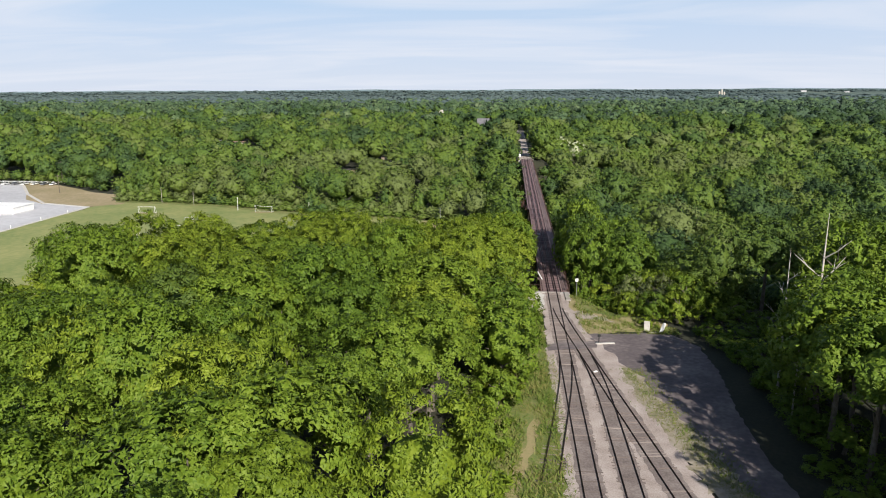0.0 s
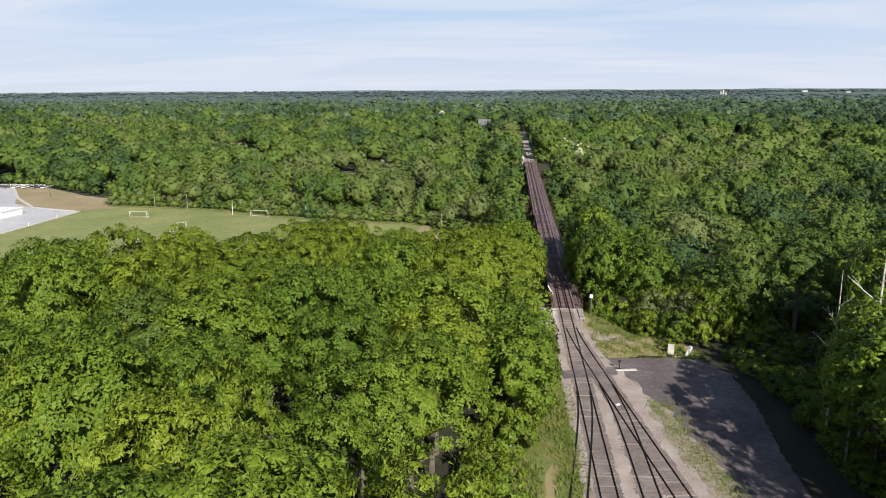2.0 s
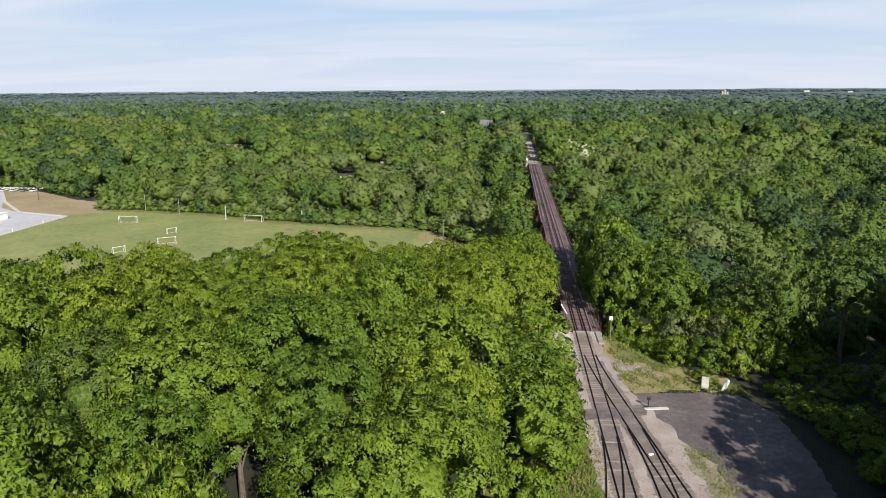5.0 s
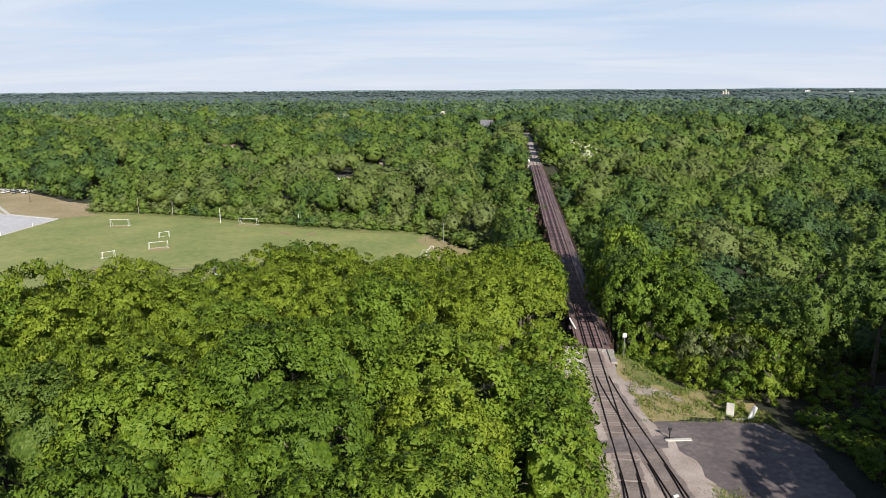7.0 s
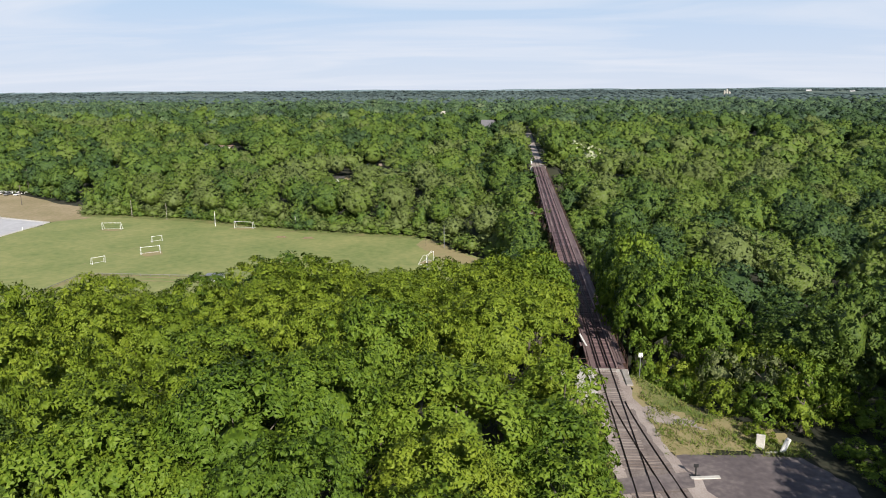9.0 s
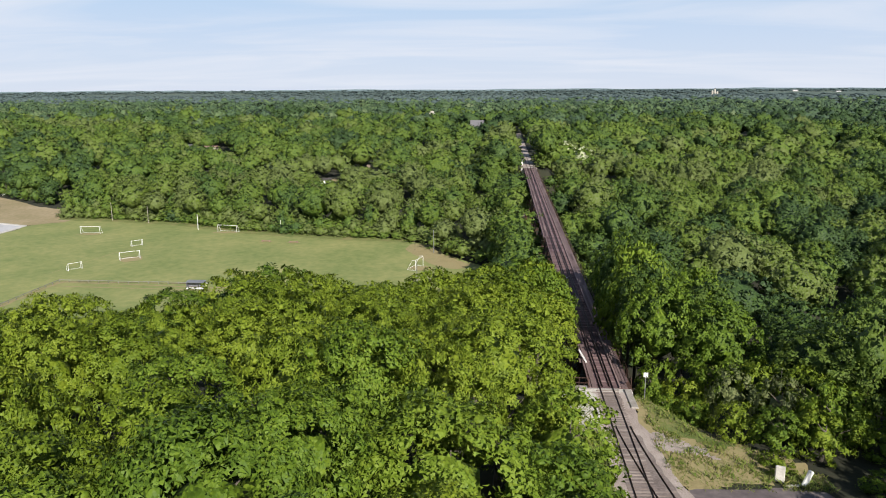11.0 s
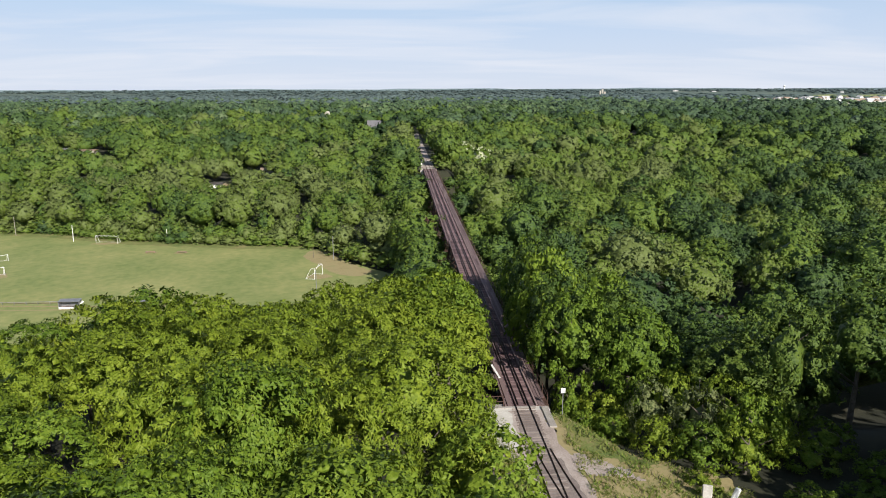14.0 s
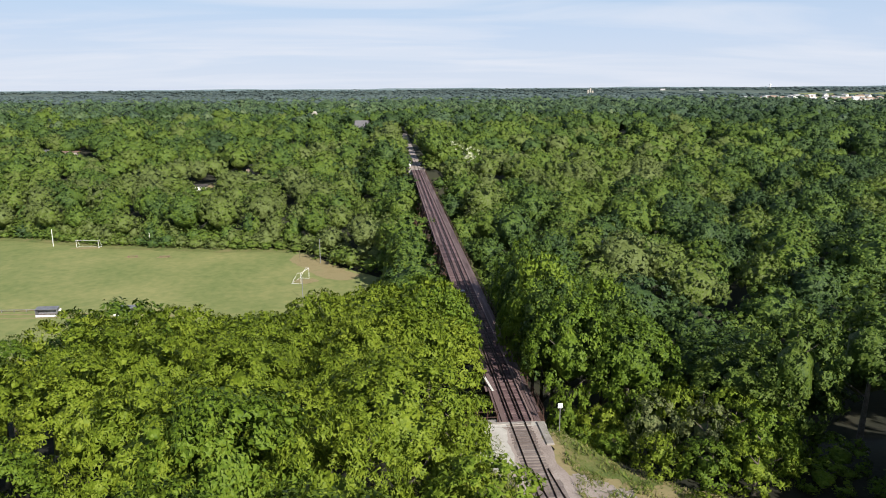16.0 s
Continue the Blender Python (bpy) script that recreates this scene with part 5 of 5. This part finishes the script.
# ---------------------------------------------------------------- buildings
def house(x, y, z, turn, w, d, h, rise, wall, roof, label, name="house", windows=3, base=-1.5):
    ob = thing(name, pose(x, y, z, 0, 0, turn), label, "house" if name == "house" else name.split("_")[-1])
    walls = part("wall", box_bm(-w / 2, w / 2, -d / 2, d / 2, base, h, bevel=.02), wall, ob)
    bm = bmesh.new()
    e = .5
    a = [bm.verts.new(v) for v in ((-w / 2 - e, -d / 2 - e, h - .1), (w / 2 + e, -d / 2 - e, h - .1), (w / 2 + e, d / 2 + e, h - .1), (-w / 2 - e, d / 2 + e, h - .1), (-w / 2 - e, 0, h + rise), (w / 2 + e, 0, h + rise))]
    for f in ((0, 1, 5, 4), (2, 3, 4, 5), (1, 2, 5), (3, 0, 4), (3, 2, 1, 0)):
        bm.faces.new([a[i] for i in f])
    part("roof", bm, roof, ob)
    for k in range(windows):
        xx = -w / 2 + w * (k + .5) / windows
        win = part("window", box_bm(xx - .5, xx + .5, -d / 2 - .05, -d / 2 - .005, h * .38, h * .78), M_WHITE, ob)
        part("pane", box_bm(xx - .42, xx + .42, -d / 2 - .062, -d / 2 - .052, h * .38 + .08, h * .78 - .08), M_GLASS, win)
    part("door", box_bm(w * .12 - .45, w * .12 + .45, -d / 2 - .05, -d / 2 - .004, 0, min(2.05, h * .36)), M_BROWNWALL, ob)
    return ob


house(-33.2, 634, land1(-33, 634), 4, 8.8, 6.0, 2.6, 3.6, M_CREAM, M_SHINGLE, "pale house with steep grey shingle roof among trees")
# dark walls here are the shade behind the front roof, put into colour
house(-32.0, 652, land1(-32, 652), -3, 10.0, 8.0, 6.0, 3.4, M_DARKROOF_SHADE, M_SHINGLE, "grey-roofed house behind trees, walls painted dark for shade")
house(-27.6, 655, land1(-27, 655), 20, 2.6, 3.0, 8.6, 1.2, M_CREAM, M_CREAM, "small cream gabled upper storey", windows=1)
house(-74.0, 702, land1(-74, 702), 65, 3.6, 3.6, 8.0, 2.6, M_CREAM, M_CREAM, "cream gabled house showing above the treetops", windows=2)
house(-204, 512, land1(-204, 512), 6, 9.0, 8.0, 5.4, .5, M_CREAM, M_BROWNWALL, "cream block house with low brown roof", windows=2)
house(-222, 516, land1(-222, 516), 0, 8.0, 7.0, 5.0, 2.0, M_SHINGLE, M_SHINGLE, "grey-roofed house half hidden by trees", windows=2)
house(-98.9, 394, land1(-98.9, 394), 8, 5.6, 5.0, 2.7, .7, M_WHITE, M_DARKROOF_SHADE, "low white house with dark roof under trees", windows=2)
patch("bare_earth", [(-99, 400), (-92, 399), (-89, 408), (-92, 416), (-98, 414)], M_SAND, 0.1, "bare brown earth behind the low house", "bare ground", step=1.5, rough=.5)
old = house(-78.8, 422, land1(-79, 422), 10, 7.5, 6.0, 4.2, 1.0, M_CREAM, M_TANROOF, "pale house with tan roof and white chimney", windows=2)
part("chimney", box_bm(1.5, 2.3, -.4, .4, 4.2, 7.2, bevel=.03), M_WHITE, old, "white chimney stack")
house(243, 800, land1(243, 800), -15, 12, 8, 3.2, 2.4, M_WHITE, M_SHINGLE, "white house beyond a lawn", windows=3)
patch("lawn", [(229, 722), (252, 720), (257, 770), (255, 828), (230, 830), (226, 770)], M_GRASS, 0.3, "pale mown lawn among the woods", "lawn", step=6, rough=1.2)

# flat-roofed building beside the car park
shed = thing("flat_building", pose(-222, 283, FZ, 0, 0, -2), "long white flat-roofed building beside the car park", "building")
part("wall", box_bm(-20, 11.5, -6, 6.5, 0, 2.5, bevel=.03), M_WHITE, shed)
part("roof", box_bm(-20.3, 11.8, -6.3, 6.8, 2.5, 2.75, bevel=.03), M_WHITE, shed, "white membrane roof")
low_roof = part("annex", box_bm(-20, 4, -11, -6.3, 0, 1.7, bevel=.03), M_WHITE, shed, "lower white annex")
part("hatch", box_bm(-6, -2, -2, 1, 2.75, 3.2, bevel=.03), M_GREYMETAL, shed)
rail_fence = thing("fence", pose(0, 0, 0), "low white fence behind the bare slope", "fence")
for k in range(26):
    x = -246 - k * 3.2
    part("post", box_bm(x - .08, x + .08, 371.9, 372.1, FZ - .2, FZ + 1.1), M_WHITE, rail_fence)
for zz in (.55, 1.0):
    part("bar", box_bm(-327, -245.8, 371.86, 371.9, FZ + zz, FZ + zz + .16), M_WHITE, rail_fence)
for k in range(3):
    post = thing("marker_post", pose(-190.2 + .4 * k, 246 + 17 * k, FZ), "short white post on the kerb", "post", "kerb posts")
    part("shaft", box_bm(-.09, .09, -.09, .09, 0, 1.3, bevel=.02), M_WHITE, post)


def car(x, y, turn, paint, label):
    c = thing("car", pose(x, y, FZ + .0, 0, 0, turn), label, "car", "parked cars")
    body = bmesh.new()
    add_box(body, -.9, .9, -2.2, 2.2, .35, .85, bevel=.12)
    part("body", body, paint, c)
    cab = box_bm(-.8, .8, -1.1, 1.5, .84, 1.42, bevel=.2)
    part("cabin", cab, M_GLASS, c)
    part("roof_panel", box_bm(-.68, .68, -.8, 1.2, 1.41, 1.46, bevel=.02), paint, c)
    for sx in (-1, 1):
        for yy in (-1.4, 1.4):
            part("wheel", tube_bm([(sx * .75, yy, .33), (sx * .92, yy, .33)], [.33, .33], 10), M_BLACK, c)
    return c


for k in range(9):
    car(-251 - k * 5.4, 365 + .3 * math.sin(k), 3 * math.sin(k * 2), (M_WHITE, M_GREYMETAL, M_WHITE)[k % 3], "parked pale car at the back of the car park")

# cream flowers in the treetops
BLOOM = crown_arrays(90, 5.0, 10.6, 11.4, 30, 10, .6, .45, .1, (.7, 1.1), 0, .5, thin=.5)
for k, (x, y, h) in enumerate(((22, 432, 17.0), (29, 425, 16.5), (20, 440, 16.5))):
    tree = thing("flowering_tree", Matrix.LocRotScale((x, y, land1(x, y)), Euler((0, 0, k * 2.0)), (1.1, 1.1, h / 16)), "tree topped with cream-white blossom", "tree", "flowering trees")
    part("trunk", NEAR[3][0], None, tree)
    part("crown", NEAR[3][1], None, tree)
    if k == 0:
        BLOOM_MESH = mesh_np("blossom", BLOOM[0] * (1.04, 1.04, 1.03), BLOOM[1], M_BLOSSOM, rounded=True, normals=BLOOM[2])
    part("blossom", BLOOM_MESH, None, tree, "cream blossom clusters")

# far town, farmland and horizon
patch("far_plain", [(-3700, 2300), (3700, 2300), (4400, 4640), (-4400, 4640)], M_PLAIN, 3.0, "open fields of the distant plain with painted blue-green haze", "field", step=160, rough=10)
patch("farmland", [(1150, 1950), (1700, 1960), (2400, 2500), (2400, 2950), (1700, 2950), (1300, 2300)], M_GRASS, 3.6, "pale green farm fields near the horizon", "field", step=80, rough=8)
patch("town_ground", [(880, 1600), (1000, 1570), (1140, 1620), (1160, 1760), (1080, 1860), (930, 1850), (870, 1740)], M_GRASS, 0.6, "open grass between the town houses", "field", step=30, rough=5)
rng_town = random.Random(4)
TOWN = [house(940, 1650, land1(940, 1650), 10, 13, 9, 4.5, 3.2, M_WHITE, M_ROADWAY, "small distant house with pale roof"),
        house(965, 1680, land1(965, 1680), -20, 14, 9, 5.0, 3.4, M_WHITE, M_ROADWAY, "small distant white house with pale grey roof"),
        house(990, 1640, land1(990, 1640), 70, 15, 10, 4.5, 3.2, M_CONCRETE, M_TANROOF, "small distant house with tan roof")]
for ob in TOWN:
    tagged(ob, group="town houses")
for k in range(70):
    x, y = 965 + rng_town.uniform(-120, 130), 1650 + rng_town.uniform(-150, 150)
    copy_thing(TOWN[k % 3], pose(x, y, land1(x, y), 0, 0, rng_town.choice((0, 15, 75, 100, -30))))
BARN = house(600, 2300, land1(600, 2300) + .5, 0, 26, 12, 4, 2, M_ROADWAY, M_ROADWAY, "long white farm or factory building far away", "far_building", 6, base=-14)
tagged(BARN, group="far white buildings")
for x, y, s in ((-160, 3900, 1.6), (-40, 3900, 1.3), (40, 3950, 2.2), (160, 3900, 1.0), (330, 3900, 1.4), (1350, 3600, 2.0), (1500, 3500, 1.4), (2250, 3500, 1.3), (2010, 3300, 1.1), (520, 2250, .5), (660, 2280, .6), (700, 2290, .5), (560, 2230, .4)):
    copy_thing(BARN, pose(x, y, land1(x, y) + (4 if y > 3000 else .5), 0, 0, 4) @ Matrix.Scale(.55 + .2 * s, 4))
tower = thing("water_tower", pose(2060, 3900, land1(2060, 3900)) @ Matrix.Scale(.75, 4), "white water tower on the horizon", "water tower")
part("stem", tube_bm([(0, 0, 0), (0, 0, 30)], [4, 3.4], 12), M_WHITE, tower)
part("tank", tube_bm([(0, 0, 28), (0, 0, 31), (0, 0, 36), (0, 0, 39)], [3.4, 8, 8, 2], 16), M_WHITE, tower)
mast = thing("silo_group", pose(695, 2560, land1(695, 2560) + .4), "pale grain silos rising above distant trees", "silo")
for k, (dx, hh) in enumerate(((-8, 22), (0, 27), (8, 19))):
    part("silo", tube_bm([(dx, 0, 0), (dx, 0, hh), (dx, 0, hh + 3)], [3.2, 3.2, 1], 12), M_CREAM, mast)

# low backdrop ridge that closes the view, with haze in its blue colour
n = 240
ang = np.linspace(-np.pi, np.pi, n + 1)
dist = 4750.0
crest = 22 + 2.2 * np.sin(ang * 23) + 1.5 * np.sin(ang * 61 + 1) + 1.0 * np.sin(ang * 137 + 2)
ridge = np.concatenate([np.stack([np.sin(ang) * dist, np.cos(ang) * dist, np.full(n + 1, -30.0)], -1), np.stack([np.sin(ang) * dist, np.cos(ang) * dist, crest], -1)])
k = np.arange(n)
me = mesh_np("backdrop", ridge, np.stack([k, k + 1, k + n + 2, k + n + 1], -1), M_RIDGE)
tagged(part("backdrop", me, None), "wooded backdrop ridge along the horizon with painted blue haze", "backdrop", kind="structure")
